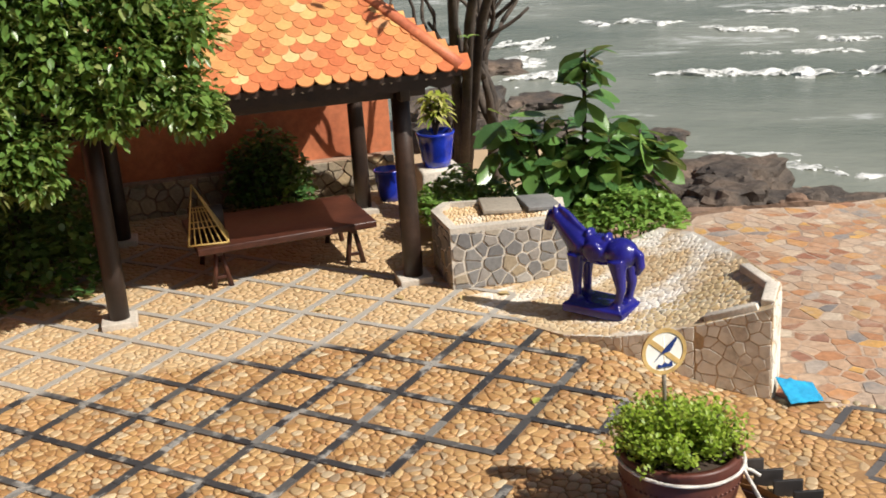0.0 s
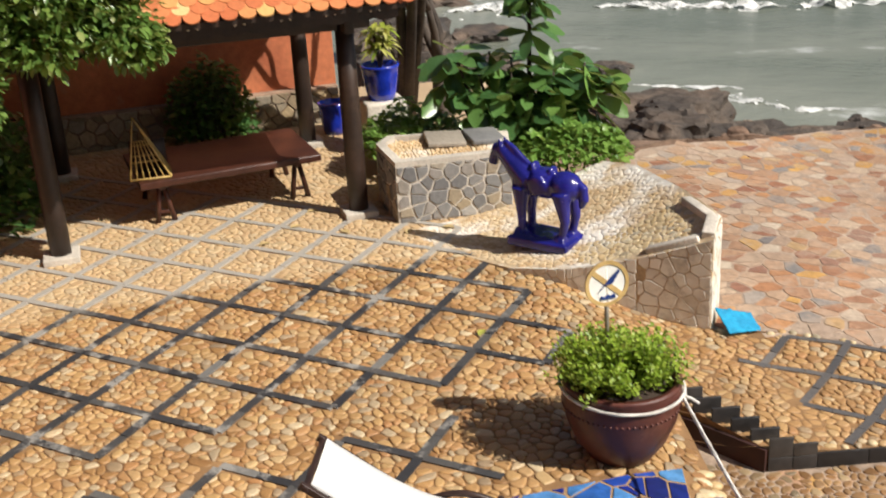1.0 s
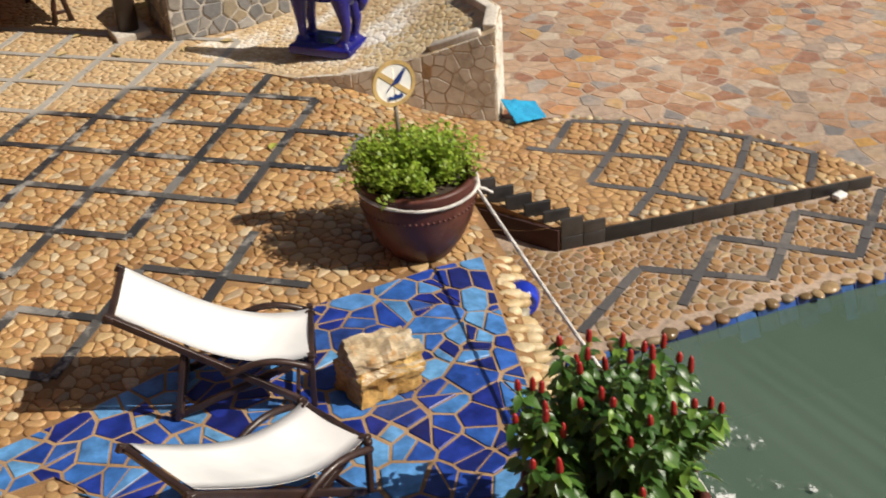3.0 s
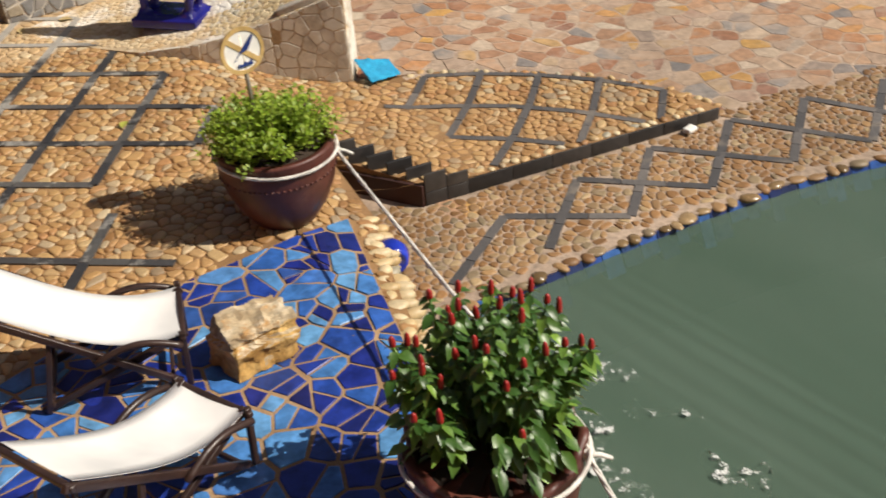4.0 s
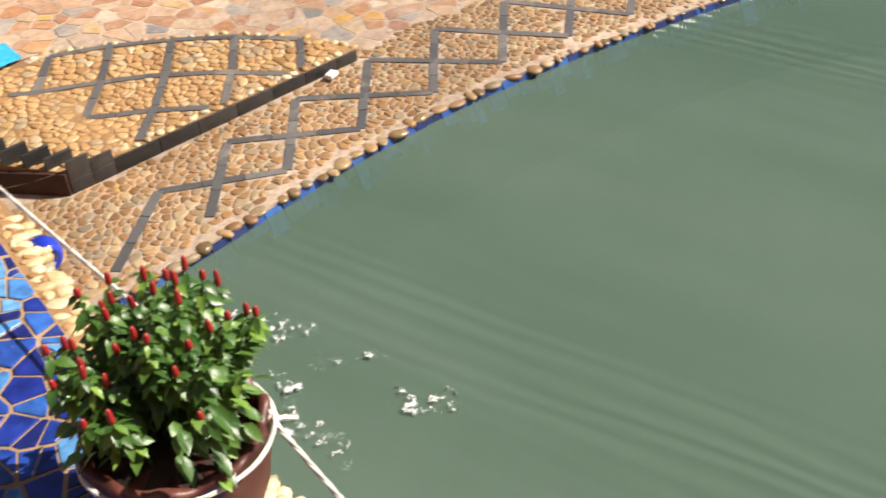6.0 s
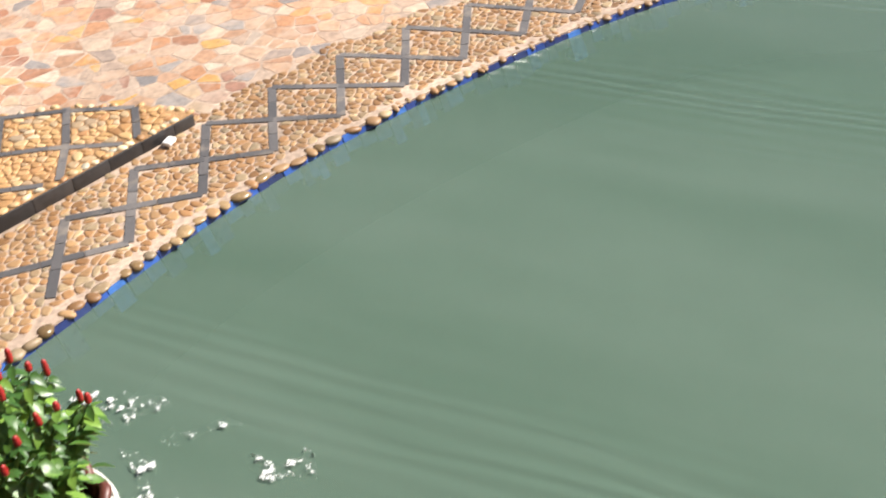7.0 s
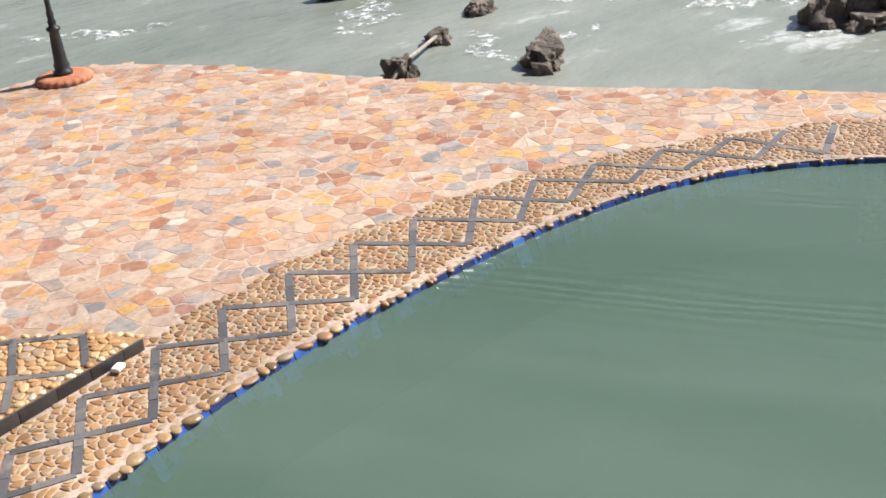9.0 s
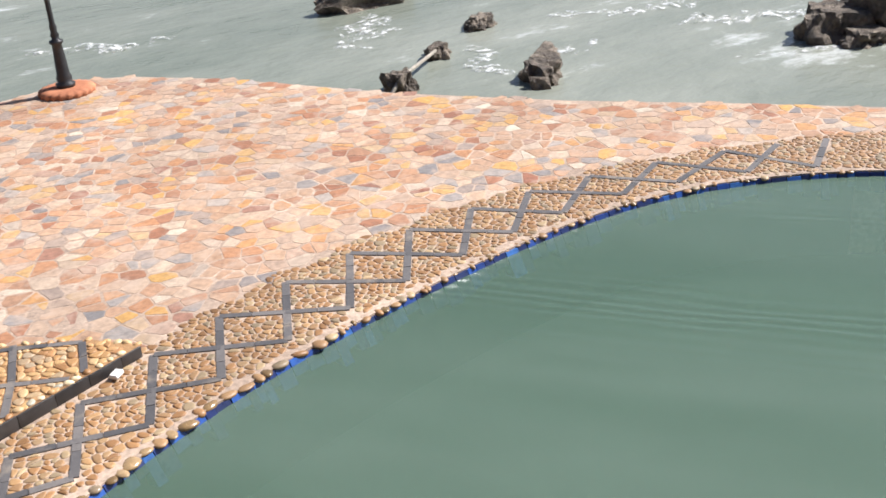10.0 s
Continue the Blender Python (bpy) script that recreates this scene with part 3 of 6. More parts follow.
M_foam = surface("sea_foam", [(0.3, (0.72, 0.74, 0.73)), (0.7, (0.82, 0.83, 0.82))], 0.7, "noise", 8, 1.0, 0.6, vary=0.12, dist=0.04)
def lacy(mat, lo, hi, scale):
    """Break a surface up into lace with gaps."""
    nt = mat.node_tree
    fac = ramp(nt, noise_node(nt, scale, 8, 0.7, nt.nodes.new("ShaderNodeNewGeometry").outputs["Position"]), [(lo, (0, 0, 0)), (hi, (1, 1, 1))])
    mx, tr = nt.nodes.new("ShaderNodeMixShader"), nt.nodes.new("ShaderNodeBsdfTransparent")
    nt.links.new(fac, mx.inputs[0])
    nt.links.new(tr.outputs[0], mx.inputs[1])
    nt.links.new(nt.nodes["Principled BSDF"].outputs[0], mx.inputs[2])
    nt.links.new(mx.outputs[0], nt.nodes["Material Output"].inputs[0])


lacy(M_foam, 0.36, 0.56, 2.6)
M_wisp = surface("thin_foam", [(0.3, (0.66, 0.68, 0.67)), (0.7, (0.78, 0.79, 0.78))], 0.8, "noise", 8, 1.0, 0.3, vary=0.12)
lacy(M_wisp, 0.46, 0.66, 5.0)
M_fleck = surface("foam_flecks", [(0.3, (0.66, 0.68, 0.67)), (0.7, (0.78, 0.79, 0.78))], 0.8, "noise", 8, 1.0, 0.3, vary=0.12)
lacy(M_fleck, 0.53, 0.62, 13.0)
M_bamboo = surface("yellow_bamboo", [(0.3, (0.42, 0.28, 0.08)), (0.7, (0.55, 0.40, 0.14))], 0.5, "noise", 40, 5.0, 0.2)
M_steel = surface("weathered_steel", [(0.3, (0.30, 0.27, 0.22)), (0.7, (0.42, 0.38, 0.32))], 0.5, "noise", 40, 5.0, 0.2, metal=0.4)
L_tree = leaf_surface("tree_leaf", [(0.0, (0.055, 0.115, 0.025)), (0.5, (0.105, 0.205, 0.045)), (0.85, (0.17, 0.28, 0.065)), (1.0, (0.28, 0.32, 0.12))], 0.30, 0.25)
L_shrub = leaf_surface("shrub_leaf", [(0.0, (0.09, 0.19, 0.035)), (0.5, (0.17, 0.32, 0.06)), (1.0, (0.26, 0.42, 0.10))], 0.4, 0.25)
L_lime = leaf_surface("lime_leaf", [(0.0, (0.14, 0.24, 0.015)), (0.5, (0.25, 0.38, 0.03)), (1.0, (0.38, 0.48, 0.07))], 0.45, 0.3)
L_big = leaf_surface("glossy_leaf", [(0.0, (0.035, 0.09, 0.028)), (0.5, (0.07, 0.165, 0.05)), (0.85, (0.12, 0.24, 0.06)), (1.0, (0.20, 0.34, 0.08))], 0.25, 0.18)
L_flower = leaf_surface("ginger_leaf", [(0.0, (0.025, 0.075, 0.016)), (0.5, (0.055, 0.135, 0.025)), (0.85, (0.10, 0.20, 0.035)), (1.0, (0.22, 0.38, 0.06))], 0.35, 0.18)
L_yellow = leaf_surface("variegated_leaf", [(0.0, (0.20, 0.30, 0.03)), (0.5, (0.45, 0.48, 0.08)), (1.0, (0.60, 0.58, 0.22))], 0.4, 0.3)
M_red = surface("red_flower_spike", [(0.0, (0.26, 0.010, 0.012)), (1.0, (0.40, 0.025, 0.02))], 0.45, "island", 60, 5.0, 0.2)


# ---- shapes ----
def box(bm, size, at=(0, 0, 0), bevel=0.0, rot=(0, 0, 0)):
    g = bmesh.ops.create_cube(bm, size=1.0)
    bmesh.ops.scale(bm, vec=size, verts=g["verts"])
    if bevel:
        es = list({e for v in g["verts"] for e in v.link_edges})
        r = bmesh.ops.bevel(bm, geom=es, offset=bevel, segments=2, affect="EDGES", profile=0.6)
        vs = list({v for f in r["faces"] for v in f.verts} | {v for v in g["verts"] if v.is_valid})
    else:
        vs = g["verts"]
    bmesh.ops.transform(bm, matrix=pose(*at, *rot), verts=vs)
    return vs


def box_bm(size, at=(0, 0, 0), bevel=0.006, rot=(0, 0, 0)):
    bm = bmesh.new()
    box(bm, size, at, bevel, rot)
    return bm


def lathe(profile, n=40, wave=None):
    """A turned body from (radius, height) pairs; wave(angle, radius, height) may shift each point."""
    bm = bmesh.new()
    rings = []
    for r, z in profile:
        ring = []
        for i in range(n):
            a = 2 * math.pi * i / n
            rr, zz = wave(a, r, z) if wave else (r, z)
            ring.append(bm.verts.new((rr * math.cos(a), rr * math.sin(a), zz)))
        rings.append(ring)
    for a, b in zip(rings, rings[1:]):
        for i in range(n):
            bm.faces.new((a[i], a[(i + 1) % n], b[(i + 1) % n], b[i]))
    bm.faces.new(rings[0][::-1])
    bm.faces.new(rings[-1])
    return bm


def tube(path, radii, n=8, bm=None):
    """A round rod along points, with a radius for each."""
    bm = bm or bmesh.new()
    path = [Vector(p) for p in path]
    if not hasattr(radii, "__len__"):
        radii = [radii] * len(path)
    rings, up = [], Vector((0.13, 0.21, 0.97))
    for i, p in enumerate(path):
        d = (path[min(i + 1, len(path) - 1)] - path[max(i - 1, 0)]).normalized()
        if abs(d.dot(up)) > 0.95:
            up = Vector((0.9, 0.3, 0.1))
        s = d.cross(up).normalized()
        u = s.cross(d)
        up = u
        rings.append([bm.verts.new(p + (s * math.cos(2 * math.pi * k / n) + u * math.sin(2 * math.pi * k / n)) * radii[i]) for k in range(n)])
    for a, b in zip(rings, rings[1:]):
        for k in range(n):
            bm.faces.new((a[k], a[(k + 1) % n], b[(k + 1) % n], b[k]))
    bm.faces.new(rings[0][::-1])
    bm.faces.new(rings[-1])
    return bm


def bow(a, b, sag, n=12):
    a, b = Vector(a), Vector(b)
    return [a.lerp(b, i / n) + Vector((0, 0, -sag * 4 * (i / n) * (1 - i / n))) for i in range(n + 1)]


def twisted(path, r, turns):
    """A three-strand rope along a path."""
    bm = bmesh.new()
    pts = [Vector(p) for p in path]
    dense = []
    for a, b in zip(pts, pts[1:]):
        dense += [a.lerp(b, k / 4) for k in range(4)]
    dense.append(pts[-1])
    for s in range(3):
        line = []
        for i, p in enumerate(dense):
            d = (dense[min(i + 1, len(dense) - 1)] - dense[max(i - 1, 0)]).normalized()
            u = d.cross(Vector((0.2, 0.1, 0.97))).normalized()
            w = d.cross(u)
            a = 2 * math.pi * (turns * i / (len(dense) - 1) + s / 3)
            line.append(p + (u * math.cos(a) + w * math.sin(a)) * r * 0.55)
        tube(line, r * 0.62, 6, bm)
    return bm


def leaf_shape(kind):
    """Outline of a leaf of length 1 along x: half-widths at steps, and droop."""
    if kind == "oval":
        return [(0.0, 0.02), (0.3, 0.27), (0.65, 0.27), (1.0, 0.0)]
    if kind == "big":
        return [(0.0, 0.02), (0.3, 0.15), (0.6, 0.255), (0.85, 0.19), (1.0, 0.02)]
    if kind == "lance":
        return [(0.0, 0.03), (0.3, 0.13), (0.65, 0.12), (1.0, 0.0)]
    return [(0.0, 0.05), (0.5, 0.3), (1.0, 0.02)]


class Leaves:
    """Gathers many leaves into one mesh."""
    def __init__(self, kind):
        self.V, self.F, self.shape = [], [], leaf_shape(kind)

    def add(self, p, d, size, droop=0.15, fold=0.12, roll=0.0):
        p, d = Vector(p), Vector(d).normalized()
        s = d.cross(Vector((0, 0, 1)))
        s = s.normalized() if s.length > 1e-3 else Vector((1, 0, 0))
        u = s.cross(d)
        if roll:
            q = Matrix.Rotation(roll, 3, d)
            s, u = q @ s, q @ u
        o = len(self.V)
        for x, w in self.shape:
            c = p + d * x * size - Vector((0, 0, 1)) * droop * x * x * size
            self.V += [c - s * w * size + u * fold * w * size, c - u * fold * 0.4 * w * size, c + s * w * size + u * fold * w * size]
        for k in range(len(self.shape) - 1):
            a = o + 3 * k
            self.F += [(a, a + 1, a + 4, a + 3), (a + 1, a + 2, a + 5, a + 4)]

    def done(self, name, mat, parent, label=""):
        return piece(name, self.V, self.F, mat, parent, True, label)


def blob_points(rng, n, centre, radii, shell=0.6):
    out = []
    c = Vector(centre)
    while len(out) < n:
        v = Vector((rng.gauss(0, 1), rng.gauss(0, 1), rng.gauss(0, 1))).normalized()
        r = shell + (1 - shell) * rng.random()
        q = Vector((v.x * radii[0], v.y * radii[1], v.z * radii[2])) * r
        w = 1 + 0.35 * noise.noise(v * 2.2 + c)
        out.append((c + q * w, v))
    return out


def rock_bm(size, seed, rough=0.35, sub=3, flat=0.0):
    """A weathered rock: facets and lumps, set on its base."""
    bm = bmesh.new()
    bmesh.ops.create_icosphere(bm, subdivisions=sub if max(size) > 0.25 else 2, radius=1)
    o = Vector((seed * 3.7, seed * 1.3, seed * 2.1))
    for v in bm.verts:
        n = v.co.copy()
        k = 1 + rough * noise.noise(n * 1.1 + o) + rough * 0.55 * noise.noise(n * 2.7 + o) + rough * 0.4 * abs(noise.noise(n * 6 + o)) + (0.11 * noise.noise(n * 15 + o) if rough > 0.5 else 0)
        q = n * k
        q.z = min(q.z, 0.75 - flat + 0.1 * noise.noise(n * 3 + o))
        v.co = Vector((q.x * size[0], q.y * size[1], q.z * size[2]))
    return bm


def rock(at, size, turn, seed, mat, label, name="rock", rough=0.35, group="shore rocks"):
    ob = part(name, rock_bm(size, seed, rough, 4 if rough > 0.5 else 3), mat, None, "", False)
    ob.matrix_basis = pose(*at, 0, 0, turn)
    return tagged(ob, label, "rock", group)


def face_stones(parent, p, q, zlo, zhi, size, mat, out, seed, name="facing_stone", thick=0.018, gap=0.009):
    """Irregular flat stones on an upright wall face from p to q (plan), between two heights."""
    rng = random.Random(seed)
    p, q = Vector(p), Vector(q)
    L = (q - p).length
    d = (q - p) / L
    n = Vector((d.y, -d.x)) * out
    for c, poly in cells((-size, min(zlo(0), zlo(L)) - size, L + size, max(zhi(0), zhi(L)) + size), size, 0.42, aspect=1.25, seed=seed):
        if not -size * 0.3 < c[0] < L + size * 0.3:
            continue
        k = min(max(c[0], 0), L)
        poly = clip_half(clip_half(poly, (-1, 0), -0.004), (1, 0), L - 0.004)
        s0, s1 = (zlo(L) - zlo(0)) / L, (zhi(L) - zhi(0)) / L
        poly = clip_half(clip_half(poly, (s0, -1), -zlo(0)), (-s1, 1), zhi(0))
        if len(poly) < 3:
            continue
        st = stone(poly, lambda x, y: 0.0, gap, thick, False, rng)
        if st:
            v = [(p.x + d.x * a + n.x * h, p.y + d.y * a + n.y * h, b) for a, b, h in st[0]]
            piece(name, v, st[1], mat, parent)


def prism(outline, z0, z1f):
    """An upright block over a plan outline."""
    bm = bmesh.new()
    lo = [bm.verts.new((x, y, z0)) for x, y in outline]
    hi = [bm.verts.new((x, y, z1f(x, y))) for x, y in outline]
    n = len(outline)
    for i in range(n):
        bm.faces.new((lo[i], lo[(i + 1) % n], hi[(i + 1) % n], hi[i]))
    bm.faces.new(hi)
    bm.faces.new(lo[::-1])
    return bm


# ---- pavilion ----
def build_pavilion():
    th = thing("pavilion", pose(-3.18, 10.23, 0, 0, 0, 13.37), "open pavilion with orange tiled roof on dark wooden posts", "pavilion")
    W, D, OV, EZ, M = 2.94, 2.74, 0.5, 2.20, 0.90
    for x, y in ((0, 0), (W, 0), (W, D), (0, D)):
        post = part("post", lathe([(0.100, 0.05), (0.102, 0.5), (0.097, 1.2), (0.09, 2.05)], 20), M_darkwood, th)
        post.location = (x, y, 0)
        base = part("post_base", box_bm((0.34, 0.34, 0.085), (0, 0, 0.03), 0.012), M_cement, post, "pale cement block")
    for a, b in (((-0.2, 0), (W + 0.2, 0)), ((-0.2, D), (W + 0.2, D)), ((0, -0.2), (0, D + 0.2)), ((W, -0.2), (W, D + 0.2))):
        c = ((a[0] + b[0]) / 2, (a[1] + b[1]) / 2, 1.99 + (0.004 if a[1] == b[1] else 0))
        part("beam", box_bm((abs(b[0] - a[0]) + 0.1, abs(b[1] - a[1]) + 0.1, 0.16), c, 0.01), M_darkwood, th)
    # eaves board with a scalloped lower edge
    bm = bmesh.new()
    n = 64
    x0, x1 = -OV + 0.05, W + OV - 0.05
    rows = [[], [], [], []]
    for i in range(n + 1):
        x = x0 + (x1 - x0) * i / n
        low = EZ - 0.14 - 0.03 * abs(math.sin(i * math.pi / 4))
        for r, (y, z) in zip(rows, ((-OV + 0.10, EZ - 0.02), (-OV + 0.10, low), (-OV + 0.13, low), (-OV + 0.13, EZ - 0.02))):
            r.append(bm.verts.new((x, y, z)))
    for a, b in ((0, 1), (1, 2), (2, 3)):
        for i in range(n):
            bm.faces.new((rows[a][i], rows[a][i + 1], rows[b][i + 1], rows[b][i]))
    part("eaves_board", bm, M_darkwood, th, "dark board with scalloped lower edge", False)
    bm = bmesh.new()
    cx, cy, hz = W / 2, D / 2, EZ + (D / 2 + OV) * M
    e = [(-OV, -OV), (W + OV, -OV), (W + OV, D + OV), (-OV, D + OV)]
    rl = (W - D) / 2
    top = [bm.verts.new((x, y, EZ + 0.0)) for x, y in e] + [bm.verts.new((cx - rl, cy, hz)), bm.verts.new((cx + rl, cy, hz))]
    low = [bm.verts.new((v.co.x, v.co.y, v.co.z - 0.05)) for v in top]
    for f in ((0, 1, 5, 4), (1, 2, 5), (2, 3, 4, 5), (3, 0, 4)):
        bm.faces.new([top[i] for i in f])
        bm.faces.new([low[i] for i in f[::-1]])
    for i in range(4):
        bm.faces.new((low[i], low[(i + 1) % 4], top[(i + 1) % 4], top[i]))
    roof = part("roof", bm, M_darkwood, th, "hipped roof of glazed fish-scale tiles", False)
    for a, b in ((1, 5), (0, 4), (2, 5), (3, 4)):
        pa, pb = top_pts(e, EZ, cx, cy, hz, rl, a), top_pts(e, EZ, cx, cy, hz, rl, b)
        part("hip_cap", tube([pa.lerp(pb, k / 10) + Vector((0, 0, 0.03)) for k in range(11)], 0.07, 8), M_roofred, roof)
    # tiles: one mesh for all
    tw, ex, tl, th_ = 0.165, 0.098, 0.20, 0.016
    ring = [(-tw * 0.48, tl), (-tw * 0.48, 0.07)] + [(-tw * 0.48 * math.cos(a), 0.07 - 0.075 * math.sin(a)) for a in [math.pi * k / 8 for k in range(1, 8)]] + [(tw * 0.48, 0.07), (tw * 0.48, tl)]
    m = len(ring)
    v = [(x, y, th_) for x, y in ring] + [(x, y, 0) for x, y in ring]
    f = [tuple(range(m))] + [(i, m + i, m + (i + 1) % m, (i + 1) % m) for i in range(m)]
    tile_mesh = mesh_of("roof_tile", v, f, M_rooftile_p)
    slope = math.atan(M)
    sl = (D / 2 + OV) / math.cos(slope)
    rng = random.Random(31)
    k = 0
    while k * ex < sl - 0.1:
        s = k * ex
        inset = s * math.cos(slope)
        x = -OV + tw * (0.5 if k % 2 else 0.0)
        while x < W + OV - inset + 0.03:
            if x < -OV + inset - 0.03:
                x += tw
                continue
            ob = new("roof_tile", tile_mesh)
            ob.parent = roof
            ob.matrix_basis = Matrix.Translation((x, -OV - 0.05 + s * math.cos(slope), EZ - 0.02 + s * math.sin(slope) + 0.022)) @ pose(0, 0, 0, math.degrees(slope) - 3.5 + rng.uniform(-1.2, 1.2), rng.uniform(-1.5, 1.5), rng.uniform(-2, 2))
            x += tw
        k += 1
    for i in range(9):
        x = -0.2 + i * 0.42
        part("bracket", tube([(x + 0.05 * math.cos(a), -OV + 0.06, EZ - 0.08 + 0.035 * math.sin(a)) for a in [math.pi * (0.1 + 0.85 * k / 8) for k in range(9)]], [0.006, 0.01, 0.012, 0.013, 0.013, 0.013, 0.012, 0.01, 0.006], 6), M_cement, th, "pale curled bracket")


def top_pts(e, ez, cx, cy, hz, rl, i):
    return Vector((*e[i], ez)) if i < 4 else Vector((cx + (rl if i == 5 else -rl), cy, hz))


build_pavilion()

# ---- back wall ----
wall = thing("wall_north", pose(-0.58, 14.75, 0, 0, 0, 13.37), "terracotta rendered wall on a rough stone base", "wall", "", "structure")
part("wall_face", box_bm((7.0, 0.2, 2.0), (-3.5, 0.16, 1.3), 0.01), M_terracotta, wall)
part("stone_base", box_bm((7.0, 0.34, 0.66), (-3.5, 0.12, 0.15), 0.02), M_bank, wall, "rough tan stone base")
face_stones(wall, (-7.0, -0.055), (0.0, -0.055), lambda s: -0.15, lambda s: 0.46, 0.15, M_basestone_p, 1, 41, thick=0.035)


# ---- bench and cage ----
def build_bench():
    th = thing("bench", pose(-1.78, 11.75, 0, 0, 0, 18.8), "wide red-brown wooden bench on splayed trestle legs", "bench")
    part("seat", box_bm((1.9, 1.22, 0.075), (0, 0, 0.465), 0.012), M_redwood, th)
    for x in (-0.72, 0.72):
        tr = part("trestle", box_bm((0.07, 1.0, 0.06), (x, 0, 0.396), 0.008), M_redwood, th)
        for y, s in ((-0.42, -1), (0.42, 1)):
            for q in (-1, 1):
                part("leg", tube([(x + q * 0.02, y, 0.40), (x + q * 0.09, y + s * 0.03, 0.0)], [0.026, 0.03], 8), M_redwood, tr)
            part("stretcher", box_bm((0.17, 0.03, 0.035), (x, y + s * 0.02, 0.12), 0.004), M_redwood, tr)


build_bench()


def build_cage():
    th = thing("bamboo_cage", pose(-2.42, 11.16, 0.5025, 0, 0, 10), "pointed yellow bamboo cage standing on the bench", "cage")
    w, d, h = 0.20, 0.16, 0.62
    apex = Vector((-0.10, 0, h))
    base = [Vector((-w, -d, 0.012)), Vector((w, -d, 0.012)), Vector((w, d, 0.012)), Vector((-w, d, 0.012))]
    for i in range(4):
        part("rim", tube([base[i], base[(i + 1) % 4]], 0.012, 6), M_bamboo, th)
        part("corner_rod", tube([base[i], apex], [0.01, 0.007], 6), M_bamboo, th)
    for i in range(1, 6):
        for a, b in ((0, 1), (1, 2)):
            p = base[a].lerp(base[b], i / 6)
            part("slat", tube([p, p.lerp(apex, 0.62)], [0.009, 0.006], 5), M_bamboo, th)
    for k in (0.28, 0.55):
        q = [b.lerp(apex, k) for b in base]
        for i in range(4):
            part("hoop", tube([q[i], q[(i + 1) % 4]], 0.006, 5), M_bamboo, th)
    part("panel", prism([(-w * 0.9, d * 0.85), (w * 0.9, d * 0.85), (w * 0.9, d * 0.95), (-w * 0.9, d * 0.95)], 0.0, lambda x, y: 0.34), M_darkwood, th, "dark wooden back panel")


build_cage()

# ---- stone planter ----
PL = [(0.08, 10.53), (1.25, 10.68), (1.30, 11.50), (0.03, 11.52), (-0.10, 11.24)]


def build_planter():
    th = thing("stone_planter", pose(0, 0, 0), "square planter faced with grey stones and white joints", "planter")
    cx, cy = 0.55, 11.2
    body = part("body", prism(PL, -0.05, lambda x, y: 0.58), M_cement, th, "", False)
    rim_bm = bmesh.new()
    inner = [(cx + (x - cx) * 0.86, cy + (y - cy) * 0.82) for x, y in PL]
    n = len(PL)
    for z0, z1 in ((0.58, 0.645),):
        o0, o1 = [rim_bm.verts.new((x, y, z0)) for x, y in PL], [rim_bm.verts.new((x, y, z1)) for x, y in PL]
        i0, i1 = [rim_bm.verts.new((x, y, z0)) for x, y in inner], [rim_bm.verts.new((x, y, z1)) for x, y in inner]
        for i in range(n):
            j = (i + 1) % n
            for a, b in ((o0, o1), (o1, i1), (i1, i0)):
                rim_bm.faces.new((a[i], a[j], b[j], b[i]))
    part("rim", rim_bm, M_cement, th, "white mortar rim", False)
    face_stones(body, PL[0], PL[1], lambda s: 0.01, lambda s: 0.60, 0.12, M_greystone_p, 1, 51, thick=0.012, gap=0.012)
    face_stones(body, PL[4], PL[0], lambda s: 0.01, lambda s: 0.60, 0.12, M_greystone_p, 1, 52, thick=0.012, gap=0.012)
    rng = random.Random(53)
    V, F = [], []
    for c, poly in cells((-0.2, 10.5, 1.4, 11.9), 0.04, 0.44, seed=54):
        if inside(inner, *c):
            st = stone(poly, lambda x, y: 0.58, 0.004, 0.022, True, rng)
            if st:
                o = len(V)
                V += st[0]
                F += [tuple(o + i for i in q) for q in st[1]]
    tagged(piece("gravel", V, F, M_gravel, th, True), "pale gravel", "", "", "stuff")
    for x, y, w, t in ((0.62, 11.28, 0.40, 4), (1.03, 11.30, 0.36, 12)):
        part("slab", box_bm((w, 0.44, 0.05), (x, y, 0.635), 0.012, (2, 3, t)), M_greystone_p, th, "grey stone slab")


build_planter()

# ---- raised platform under the horse ----
PF = [(0.1, 10.3), (0.55, 9.7), (1.0, 9.15), (1.47, 8.82), (2.02, 8.52), (2.56, 8.20), (2.72, 8.5), (2.62, 9.4), (2.45, 10.4), (2.2, 11.0), (1.35, 10.84)]


def platform_z(x, y):
    t = min(1.0, max(0.0, (x - 0.5) / 2.2))
    return 0.004 + 0.62 * t * t


